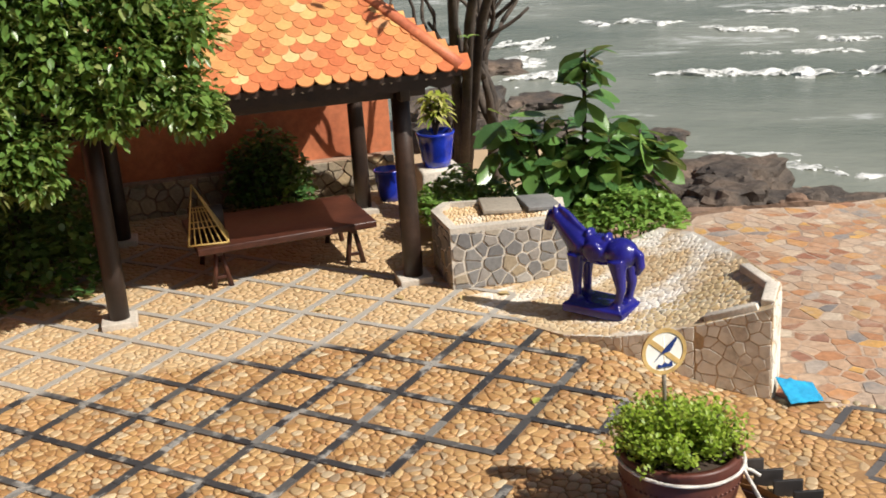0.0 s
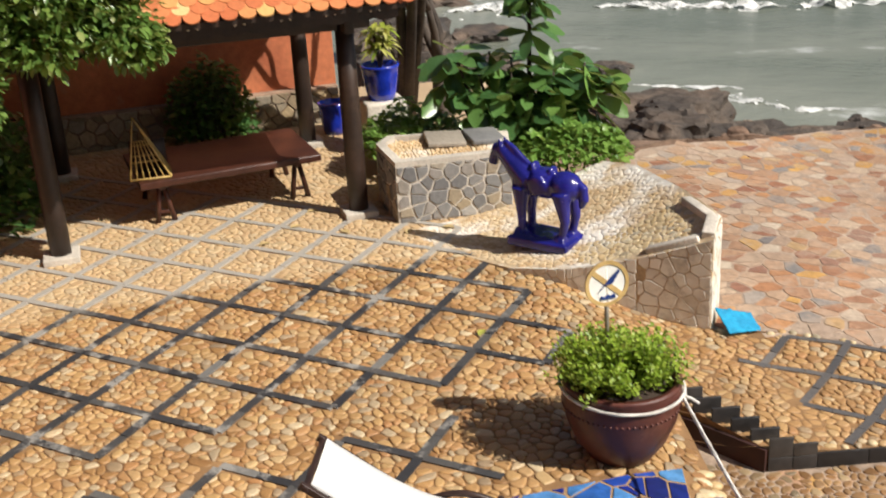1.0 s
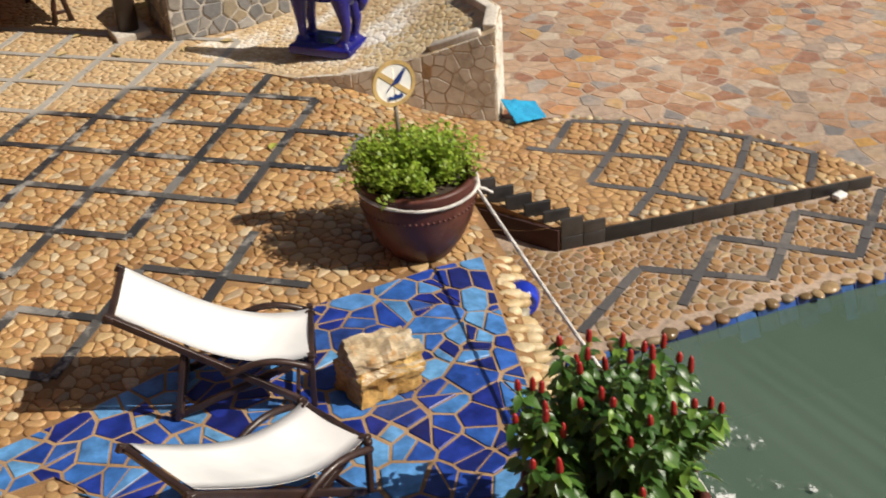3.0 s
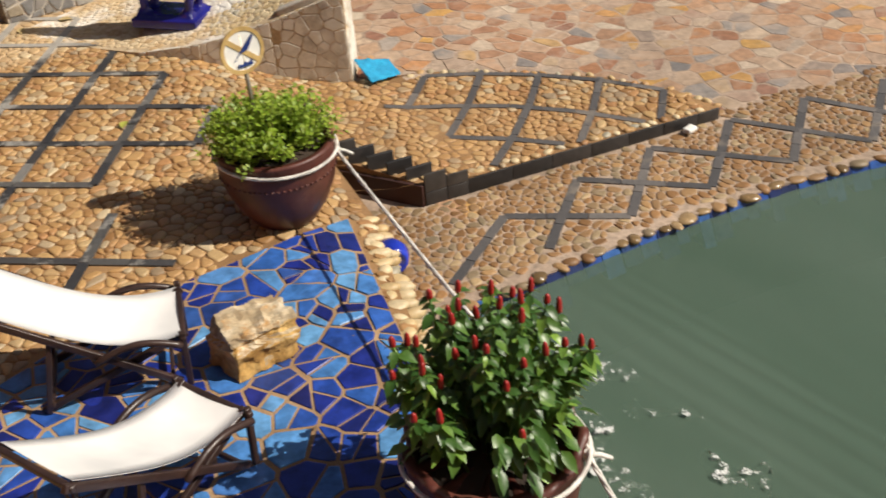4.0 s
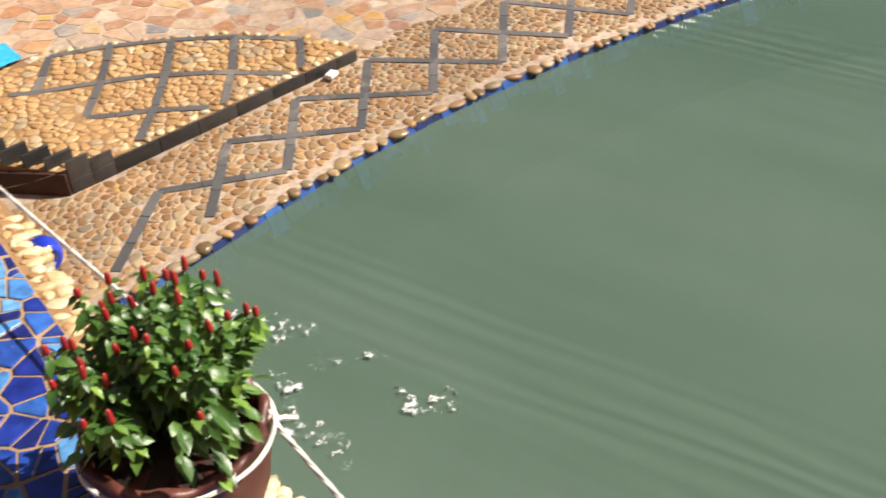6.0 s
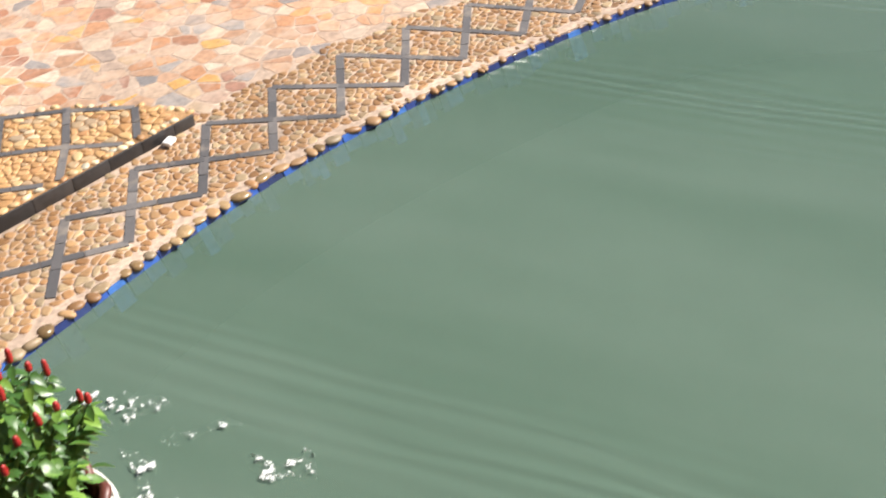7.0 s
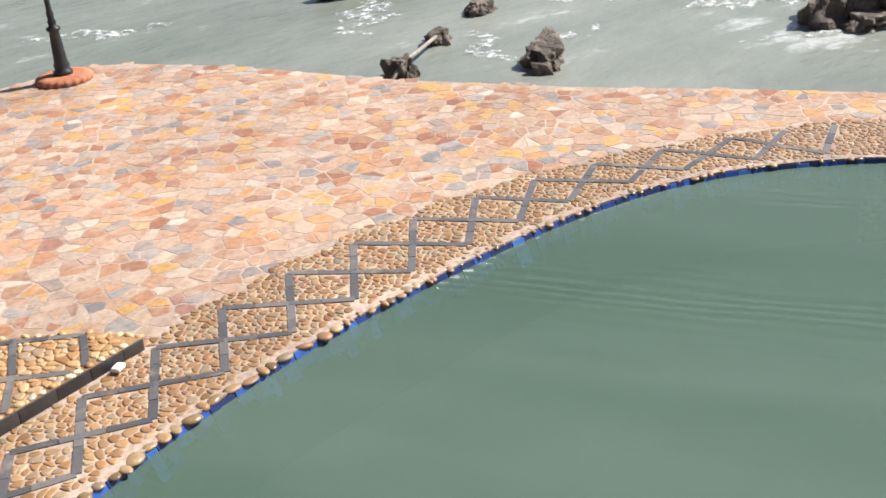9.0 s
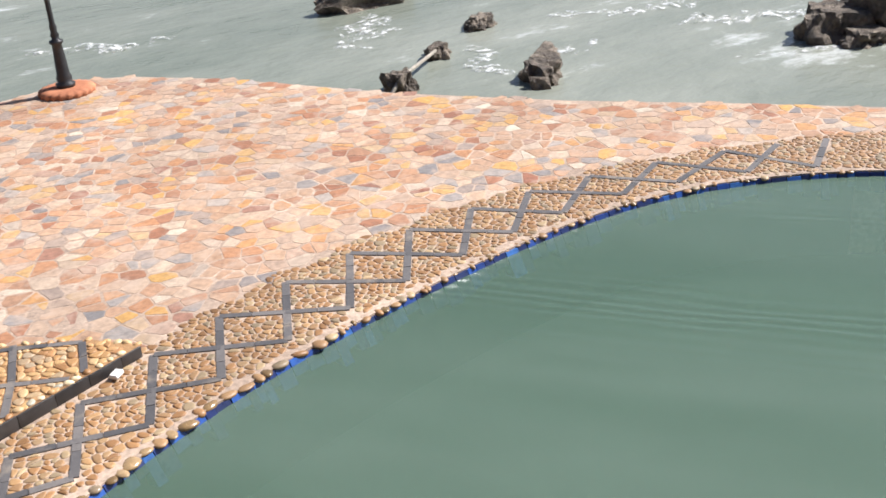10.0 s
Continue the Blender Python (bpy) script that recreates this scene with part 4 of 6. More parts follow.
def build_platform():
    th = tagged(sheet(PF, platform_z, 0.10, M_smear, "platform", 1.1), "sloping pebbled platform with a rough stone front wall", "platform", "", "structure")
    rng = random.Random(61)
    st = []
    for c, poly in cells((-0.1, 7.9, 3.0, 11.3), 0.058, 0.46, aspect=1.1, seed=62):
        if inside(PF, *c) and edge_gap(PF, *c) > 0.04 and not inside(PL, *c):
            st.append(stone(poly, platform_z, 0.004, 0.005, True, rng))
    paved(st, "pebble", lambda x, y: x > 1.6 and y < 9.2, M_gravel, M_edge_p, th, "pale pebbles dusted with white")
    for i, (a, b) in enumerate(((PF[3], PF[4]), (PF[4], PF[5]), (PF[5], PF[6]), (PF[2], PF[3]))):
        L = math.dist(a, b)
        za, zb = platform_z(*a), platform_z(*b)
        la, lb = terrace_z(*a), terrace_z(*b)
        face_stones(th, a, b, lambda s: la + (lb - la) * s / L - 0.01, lambda s: za + (zb - za) * s / L, 0.105, M_tanstone_p, 1, 63 + i, thick=0.007, gap=0.006)
    for a, b, w in (((2.54, 8.28), (2.66, 8.54), 0.11), ((2.10, 8.56), (2.50, 8.31), 0.10), ((2.64, 8.55), (2.58, 9.1), 0.09)):
        c = Vector(a).lerp(Vector(b), 0.5)
        L = math.dist(a, b)
        part("rim", box_bm((L, w, 0.07), (c.x, c.y, platform_z(c.x, c.y) + 0.012), 0.012, (0, -math.degrees(math.atan2(platform_z(*b) - platform_z(*a), L)), math.degrees(math.atan2(b[1] - a[1], b[0] - a[0])))), M_cement, th, "pale cement rim")


build_platform()


# ---- horse statue ----
def build_horse():
    bm = bmesh.new()

    def ball(at, r, sc=(1, 1, 1), rot=(0, 0, 0)):
        g = bmesh.ops.create_icosphere(bm, subdivisions=3, radius=r)
        bmesh.ops.transform(bm, matrix=pose(*at, *rot) @ Matrix.Diagonal((*sc, 1)), verts=g["verts"])
    box(bm, (0.58, 0.34, 0.085), (0, 0, 0.043), 0.015)
    box(bm, (0.50, 0.28, 0.05), (0, 0, 0.09), 0.01)
    ball((-0.19, 0, 0.55), 0.135, (1.1, 0.95, 1.0))
    ball((0, 0, 0.54), 0.13, (1.7, 0.92, 0.92))
    ball((0.18, 0, 0.55), 0.13, (1.05, 0.92, 1.08))
    tube([(0.16, 0, 0.56), (0.26, 0, 0.64), (0.35, 0, 0.725), (0.415, 0, 0.79), (0.44, 0, 0.82)], [0.125, 0.102, 0.08, 0.066, 0.05], 14, bm)
    tube([(0.40, 0, 0.82), (0.455, 0, 0.795), (0.50, 0, 0.715), (0.515, 0, 0.655)], [0.05, 0.062, 0.046, 0.042], 12, bm)
    for y in (-0.035, 0.035):
        tube([(0.415, y, 0.83), (0.42, y * 1.3, 0.90)], [0.024, 0.008], 8, bm)
    tube([(0.12, 0, 0.675), (0.22, 0, 0.735), (0.31, 0, 0.815), (0.39, 0, 0.875)], [0.02, 0.034, 0.034, 0.02], 8, bm)
    # saddle with raised front and back
    ball((0.02, 0, 0.645), 0.085, (1.3, 1.25, 0.45))
    ball((0.10, 0, 0.69), 0.05, (0.6, 1.3, 0.9))
    ball((-0.07, 0, 0.675), 0.05, (0.6, 1.3, 0.8))
    ball((0.02, 0.11, 0.56), 0.08, (1.2, 0.3, 1.1))
    ball((0.02, -0.11, 0.56), 0.08, (1.2, 0.3, 1.1))
    for x, y, b in ((0.19, 0.075, 0.0), (0.19, -0.075, 0.0), (-0.20, 0.085, 1.0), (-0.20, -0.085, 1.0)):
        tube([(x, y, 0.52), (x - 0.015 * b, y, 0.40), (x - 0.035 * b, y, 0.27), (x - 0.01 * b, y, 0.16), (x + 0.012, y, 0.10)], [0.085, 0.062, 0.042, 0.036, 0.046], 12, bm)
        ball((x + 0.012, y, 0.115), 0.052, (1.1, 1, 0.8))
    tube([(-0.31, 0, 0.60), (-0.355, 0, 0.56), (-0.36, 0, 0.46), (-0.335, 0, 0.38)], [0.03, 0.042, 0.045, 0.02], 10, bm)
    ob = part("horse_statue", bm, M_horse)
    rm = ob.modifiers.new("remesh", "REMESH")
    rm.mode, rm.voxel_size, rm.use_smooth_shade = "VOXEL", 0.011, True
    sm = ob.modifiers.new("smooth", "SMOOTH")
    sm.factor, sm.iterations = 0.5, 3
    ob.matrix_basis = pose(1.40, 9.45, platform_z(1.40, 9.45) + 0.005, 0, 0, 140) @ Matrix.Diagonal((1.08, 1.12, 1.06, 1))
    tagged(ob, "glossy cobalt blue glazed horse statue on its plinth", "statue")


build_horse()


# ---- glazed pots ----
def pot_profile(rb, rw, rr, h, t=0.03):
    k = [(0.0, 0.0), (rb * 0.96, 0.0), (rb, 0.015), (rb + (rw - rb) * 0.45, h * 0.22), (rb + (rw - rb) * 0.82, h * 0.48), (rw, h * 0.74), (rw * 0.995, h * 0.86), (rr, h * 0.93), (rr + 0.012, h * 0.965), (rr + 0.008, h), (rr - t, h), (rr - t - 0.005, h * 0.86), (0.0, h * 0.84)]
    return k


def build_green_pot():
    th = thing("potted_shrub", pose(1.36, 6.11, terrace_z(1.36, 6.11) + 0.02), "large brown glazed pot with a light green leafy shrub", "potted plant", "pots with rope")
    pot = part("pot", lathe(pot_profile(0.22, 0.375, 0.365, 0.54), 56), M_brownpot, th, "brown glazed clay pot")
    bm = bmesh.new()
    for i in range(64):
        a = 2 * math.pi * i / 64
        g = bmesh.ops.create_icosphere(bm, subdivisions=1, radius=0.011)
        bmesh.ops.transform(bm, matrix=pose(0.371 * math.cos(a), 0.371 * math.sin(a), 0.375), verts=g["verts"])
    part("bead_band", bm, M_brownpot, pot, "raised beaded band")
    part("soil", lathe([(0.0, 0.44), (0.33, 0.44), (0.33, 0.475), (0.0, 0.49)], 32), M_soil, th, "dark soil")
    rng = random.Random(71)
    lv = Leaves("small")
    st = bmesh.new()
    for i in range(120):
        a, r = rng.uniform(0, 6.283), 0.43 * math.sqrt(rng.random())
        top = Vector((r * math.cos(a) - 0.02, r * math.sin(a), 0.52 + 0.27 * math.sqrt(max(0, 1 - (r / 0.44) ** 2)) + rng.uniform(-0.05, 0.05)))
        root = Vector((top.x * 0.4, top.y * 0.4, 0.47))
        tube([root, root.lerp(top, 0.5) + Vector((0, 0, 0.03)), top], [0.005, 0.004, 0.002], 4, st)
        for k in range(52):
            t = rng.uniform(0.4, 1.05)
            p = root.lerp(top, t) + Vector((rng.gauss(0, 0.028), rng.gauss(0, 0.028), rng.gauss(0, 0.02)))
            lv.add(p, (rng.gauss(0, 1), rng.gauss(0, 1), rng.uniform(0.0, 1.4)), rng.uniform(0.026, 0.046), 0.1, 0.15, rng.uniform(-0.6, 0.6))
    tagged(part("stem_tangle", st, M_bark, th), kind="stuff")
    lv.done("foliage", L_lime, th, "light green small-leaved foliage")


def rope_ring(th_r, z, tilt, centre, high=2.6):
    return [(centre[0] + th_r * math.cos(a), centre[1] + th_r * math.sin(a), centre[2] + z + tilt * math.cos(a - high)) for a in [2 * math.pi * i / 48 for i in range(49)]]


build_green_pot()


def build_sign():
    th = thing("sign", pose(1.31, 6.25, 0.46, -3, 0, 14), "round white no-diving sign with tan ring, on a short post", "sign")
    part("post", tube([(0, 0.012, 0), (0, 0.012, 0.74)], 0.014, 10), M_steel, th)

    def disc(r0, r1, y0, y1, n=48):
        bm = bmesh.new()
        rings = []
        for r, y in ((r0, y1), (r1, y1), (r1, y0), (r0, y0)):
            rings.append([bm.verts.new((r * math.cos(2 * math.pi * i / n), y, 0.64 + r * math.sin(2 * math.pi * i / n))) for i in range(n)])
        for a, b in zip(rings, rings[1:] + rings[:1]):
            for i in range(n):
                bm.faces.new((a[i], a[(i + 1) % n], b[(i + 1) % n], b[i]))
        return bm
    part("plate", disc(0.001, 0.138, 0.0, 0.008), M_white, th, "white enamel plate", False)
    part("ring", disc(0.124, 0.148, -0.006, 0.010), M_tan, th, "tan ring", False)
    part("slash", box_bm((0.25, 0.004, 0.032), (0, -0.003, 0.64), 0.001, (0, 42, 0)), M_tan, th, "tan slash", False)
    part("mark", prism_xz([(-0.07, -0.055), (0.005, 0.025), (0.075, 0.085), (0.085, 0.075), (0.035, 0.0), (-0.02, -0.01)], -0.011, -0.006, 0.64), M_navy, th, "navy pointed mark", False)
    part("mark", prism_xz([(-0.05, -0.098), (-0.045, -0.075), (-0.02, -0.085), (0.0, -0.068), (0.02, -0.082), (0.045, -0.066), (0.052, -0.098)], -0.011, -0.006, 0.64), M_navy, th, "navy wavy mark", False)


def prism_xz(pts, y0, y1, zc):
    bm = bmesh.new()
    a = [bm.verts.new((x, y0, zc + z)) for x, z in pts]
    b = [bm.verts.new((x, y1, zc + z)) for x, z in pts]
    n = len(pts)
    bm.faces.new(a)
    bm.faces.new(b[::-1])
    for i in range(n):
        bm.faces.new((a[i], b[i], b[(i + 1) % n], a[(i + 1) % n]))
    return bm


build_sign()


def build_flower_pot():
    cx, cy = 1.375, 3.03
    th = thing("potted_flower", pose(cx, cy, terrace_z(cx, cy) + 0.02), "brown pot with dark green leaves and red flower spikes", "potted plant", "pots with rope")

    def wave(a, r, z):
        k = 1.0 if z > 0.5 else 0.0
        return r + k * 0.013 * math.sin(11 * a), z + k * 0.020 * math.sin(11 * a + 0.5)
    part("pot", lathe(pot_profile(0.22, 0.365, 0.365, 0.63), 88, wave), M_brownpot, th, "brown clay pot with wavy rim")
    part("soil", lathe([(0.0, 0.50), (0.335, 0.50), (0.335, 0.54), (0.0, 0.56)], 32), M_soil, th, "dark soil")
    rng = random.Random(81)
    lv, st = Leaves("oval"), bmesh.new()
    tips = []
    while len(tips) < 44:
        a, r = rng.uniform(0, 6.283), 0.43 * math.sqrt(rng.random())
        p = (r * math.cos(a), r * math.sin(a))
        if all(math.dist(p, q) > 0.07 for q in tips):
            tips.append(p)
    for i, (x, y) in enumerate(tips):
        r = math.hypot(x, y)
        top = Vector((x, y, 1.08 - 0.50 * r * r / 0.43 + rng.uniform(-0.12, 0.10)))
        top += Vector((0.06, 0.15, 0.04))
        root = Vector((x * 0.45, y * 0.42 + 0.05, 0.54))
        mid = root.lerp(top, 0.55) + Vector((x * 0.05, y * 0.05 + 0.02, 0.05))
        tube([root, mid, top], [0.008, 0.007, 0.005], 5, st)
        for k in range(27):
            t = 0.30 + 0.70 * k / 26
            p = root.lerp(mid, t / 0.55) if t < 0.55 else mid.lerp(top, (t - 0.55) / 0.45)
            a = k * 2.4 + i
            d = Vector((math.cos(a), math.sin(a), rng.uniform(-0.15, 0.55)))
            lv.add(p, d, rng.uniform(0.058, 0.098) * (0.75 if t > 0.9 else 1), rng.uniform(0.4, 1.0), 0.25, rng.uniform(-0.7, 0.7))
        if i % 10 < 8:
            h = rng.uniform(0.045, 0.085)
            lean = Vector((rng.uniform(-0.1, 0.1), rng.uniform(-0.1, 0.1), 1)) * h
            part("flower_spike", tube([top + lean * s for s in (0.0, 0.12, 0.22, 0.34, 0.44, 0.56, 0.66, 0.78, 0.9, 1.0)], [0.007, 0.014, 0.0115, 0.0155, 0.012, 0.0145, 0.0105, 0.012, 0.008, 0.002], 8), M_red, th, "red flower spike")
    for k in range(210):
        a, r, z = rng.uniform(-2.0, 3.2), rng.uniform(0.08, 0.37), rng.uniform(0.62, 0.90)
        lv.add((r * math.cos(a), r * math.sin(a), z), (math.cos(a), math.sin(a), rng.uniform(-0.5, 0.4)), rng.uniform(0.07, 0.105), 0.5, 0.25, rng.uniform(-0.6, 0.6))
    tagged(part("stem_tangle", st, L_flower, th), kind="stuff")
    lv.done("foliage", L_flower, th, "dark green oval leaves")


build_flower_pot()


# ---- rope from pot to pot ----
def build_rope():
    th = thing("rope", pose(0, 0, 0), "white twisted rope tied round the pots", "rope")
    c1, c2 = (1.36, 6.11, terrace_z(1.36, 6.11) + 0.02), (1.375, 3.03, terrace_z(1.375, 3.03) + 0.02)
    part("loop", twisted(rope_ring(0.388, 0.485, 0.02, c1), 0.011, 60), M_rope, th)
    part("loop", twisted(rope_ring(0.394, 0.565, 0.035, c2, -2.0), 0.011, 60), M_rope, th)
    k1, k2 = Vector((1.722, 6.02, 0.416)), Vector((1.71, 2.85, 0.54))
    part("span", twisted(bow(k1, k2, 0.02, 36), 0.012, 90), M_rope, th)
    part("span", twisted(bow(k2, (1.86, -3.0, 0.40), 0.55, 36), 0.012, 120), M_rope, th)
    for k, s in ((k1, 1), (k2, -1)):
        bm = bmesh.new()
        rng = random.Random(91 + s)
        for i in range(5):
            a = rng.uniform(0, 6.28)
            ring = [k + Vector((0.022 * math.cos(t) * math.cos(a), 0.022 * math.cos(t) * math.sin(a) + rng.uniform(-0.004, 0.004), 0.03 * math.sin(t))) for t in [2 * math.pi * j / 10 for j in range(11)]]
            tube(ring, 0.012, 6, bm)
        tube([k, k + Vector((-0.005, 0, 0.05)), k + Vector((-0.012, 0.01, 0.10))], [0.011, 0.009, 0.004], 6, bm)
        tube([k, k + Vector((0.05, -0.02, -0.01)), k + Vector((0.10, -0.03, -0.045))], [0.011, 0.011, 0.010], 6, bm)
        part("knot", bm, M_rope, th, "bulky knot with loose ends")


build_rope()


# ---- deck chairs ----
def build_chair():
    th = thing("deck_chair", pose(-0.022, 5.019, 0.028, 0, 0, 170.6), "folding deck chair with white sling and dark frame", "deck chair", "deck chairs on the mosaic")
    w = 0.231
    hx, hz, fx, fz = 0.479, 0.70, -0.479, 0.305
    for s in (-1, 1):
        part("back_rail", box_between((hx + 0.03, s * w, hz + 0.02), (-0.42, s * w, 0.03), 0.026, 0.04), M_frame, th)
        part("front_leg", box_between((fx - 0.02, s * (w - 0.035), fz + 0.01), (0.30, s * (w - 0.035), 0.0), 0.026, 0.04), M_frame, th)
        part("end_post", box_between((fx, s * w, fz + 0.04), (fx + 0.02, s * w, 0.0), 0.026, 0.034), M_frame, th)
        part("strut", box_between((0.16, s * (w - 0.012), 0.455), (0.27, s * (w - 0.012), 0.0), 0.022, 0.03), M_frame, th)
        arc = [(fx + 0.01 + 0.44 * k / 12, s * (w + 0.028), fz - 0.025 + 0.065 * math.sin(math.pi * k / 12)) for k in range(13)]
        part("armrest", tube(arc, 0.019, 8), M_frame, th)
    part("head_bar", box_between((hx, -w - 0.02, hz), (hx, w + 0.02, hz), 0.03, 0.03), M_frame, th)
    part("foot_bar", box_between((fx, -w - 0.02, fz), (fx, w + 0.02, fz), 0.03, 0.03), M_frame, th)
    part("stretcher", box_between((0.24, -w, 0.05), (0.24, w, 0.05), 0.02, 0.03), M_frame, th)
    part("stretcher", box_between((-0.38, -w, 0.06), (-0.38, w, 0.06), 0.02, 0.03), M_frame, th)
    # the sling hangs in a shallow curve between the bars
    bm = bmesh.new()
    n, m = 26, 6
    grid = []
    for layer in (0.0, 0.004):
        rows = []
        for i in range(n + 1):
            t = i / n
            x = hx - 0.025 + (fx - hx + 0.035) * t
            z = hz + (fz - hz) * t - 0.46 * t * (1 - t) * (1 + 0.5 * (t - 0.5))
            rows.append([bm.verts.new((x, -w + 0.012 + (2 * w - 0.024) * j / m, z + layer + 0.012 - 0.010 * math.sin(math.pi * j / m) + 0.003 * math.sin(t * 9 + j))) for j in range(m + 1)])
        grid.append(rows)
    for rows, flip in ((grid[0], True), (grid[1], False)):
        for i in range(n):
            for j in range(m):
                q = (rows[i][j], rows[i + 1][j], rows[i + 1][j + 1], rows[i][j + 1])
                bm.faces.new(q[::-1] if flip else q)
    for i in range(n):
        for j in (0, m):
            bm.faces.new((grid[0][i][j], grid[0][i + 1][j], grid[1][i + 1][j], grid[1][i][j]))
    part("sling", bm, M_canvas, th, "white canvas sling")
    return th


def box_between(a, b, w, h):
    """A bar of oblong section from a to b."""
    a, b = Vector(a), Vector(b)
    d = b - a
    bm = box_bm((d.length, w, h), (0, 0, 0), min(w, h) * 0.2)
    side = Vector((0, 1, 0)) if abs(d.normalized().y) < 0.9 else Vector((1, 0, 0))
    x = d.normalized()
    z = x.cross(side).normalized()
    y = z.cross(x)
    rot = Matrix((x, y, z)).transposed().to_4x4()
    bmesh.ops.transform(bm, matrix=Matrix.Translation((a + b) / 2) @ rot, verts=bm.verts)
    return bm


chair = build_chair()
copy_thing(chair, pose(0.026, 3.929, 0.028, 0, 0, 213.0))


# ---- boulder, towel and small things on the floor ----
def build_boulder():
    bm = bmesh.new()
    rng = random.Random(95)
    for sx in (-1, 1):
        for sy in (-1, 1):
            for z in (0.0, 0.16, 0.30):
                k = 0.82 if z > 0.2 else 1.0
                bm.verts.new((sx * 0.21 * k + rng.uniform(-0.035, 0.035), sy * 0.15 * k + rng.uniform(-0.03, 0.03), z + (rng.uniform(-0.04, 0.03) if z else 0)))
    bmesh.ops.convex_hull(bm, input=bm.verts)
    bmesh.ops.subdivide_edges(bm, edges=bm.edges, cuts=11, use_grid_fill=True)
    bmesh.ops.triangulate(bm, faces=bm.faces)
    for v in bm.verts:
        n = v.co * 7
        k = abs(noise.noise(n)) * -0.05 + noise.noise(n * 2.3) * 0.016 + noise.noise(n * 6) * 0.009 - (0.018 if abs(v.co.z - 0.20 - 0.02 * noise.noise(n * 0.8)) < 0.018 else 0)
        v.co += Vector((v.co.x, v.co.y, v.co.z - 0.15)).normalized() * k
        v.co.z = max(0.0, v.co.z)
    bm.normal_update()
    # faces turned upward or near the top take the paler sandstone
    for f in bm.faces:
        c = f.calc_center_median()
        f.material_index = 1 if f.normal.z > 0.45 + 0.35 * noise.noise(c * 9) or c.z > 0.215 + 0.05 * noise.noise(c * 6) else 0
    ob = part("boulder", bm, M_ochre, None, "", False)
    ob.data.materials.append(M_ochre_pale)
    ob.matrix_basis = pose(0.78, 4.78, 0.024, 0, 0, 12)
    tagged(ob, "rough ochre stone block standing on blue tiles", "boulder")


build_boulder()


def build_towel():
    bm = bmesh.new()
    n = 18
    rows = [[bm.verts.new((0.40 * (i / n - 0.5), 0.36 * (j / n - 0.5) * (1 - 0.3 * i / n), 0.015 + 0.035 * max(0, noise.noise(Vector((i * 0.35, j * 0.35, 2.0)))) + 0.05 * (1 - i / n))) for j in range(n + 1)] for i in range(n + 1)]
    for i in range(n):
        for j in range(n):
            bm.faces.new((rows[i][j], rows[i + 1][j], rows[i + 1][j + 1], rows[i][j + 1]))
    ob = part("towel", bm, M_towel)
    ob.matrix_basis = pose(2.80, 8.22, flag_z(2.8, 8.2) + 0.072, 22, 6, 12) @ Matrix.Scale(0.82, 4)
    so = ob.modifiers.new("thickness", "SOLIDIFY")
    so.thickness = 0.008
    tagged(ob, "crumpled turquoise cloth lying beside the stone wall", "towel")


build_towel()
cup = part("food_box", box_bm((0.10, 0.07, 0.035), (0, 0, 0.018), 0.008), M_white)
cup.matrix_basis = pose(4.60, 6.27, DECK_Z + 0.02, 0, 0, 20)
tagged(cup, "small white box lying on brown pebbles", "box")
jar = part("jar", lathe([(0.0, 0.0), (0.07, 0.0), (0.12, 0.06), (0.14, 0.16), (0.11, 0.25), (0.09, 0.27), (0.075, 0.26), (0.0, 0.24)], 28), M_bluepot)
jar.matrix_basis = pose(1.925, 5.84, DECK_Z + 0.11, 82, 0, -8) @ Matrix.Scale(0.85, 4)
tagged(jar, "royal blue glazed jar leaning against the edge stones", "jar")


def build_fallen_leaf(x, y, turn, size, mat, label):
    lv = Leaves("oval")
    lv.add((0, 0, 0), (1, 0, 0.12), size, 0.1, 0.3)
    ob = lv.done("fallen_leaf", mat, None)
    ob.matrix_basis = pose(x, y, terrace_z(x, y) + 0.016, 0, 0, turn)
    tagged(ob, label, "leaf", "fallen leaves")


L_dry = leaf_surface("dry_leaf", [(0.0, (0.40, 0.27, 0.10)), (1.0, (0.60, 0.47, 0.25))], 0.6, 0.1)
build_fallen_leaf(0.62, 7.88, 60, 0.11, L_yellow, "yellow-green leaf fallen on the slate grid")
for x, y, a in ((-1.02, 10.62, 20), (-0.42, 10.35, 130), (-0.75, 11.1, 200), (0.15, 10.22, 75), (-0.35, 11.6, 310), (-1.3, 10.2, 15), (0.62, 10.3, 160)):
    build_fallen_leaf(x, y, a, 0.13, L_dry, "dry tan leaf fallen on the pebbled floor")


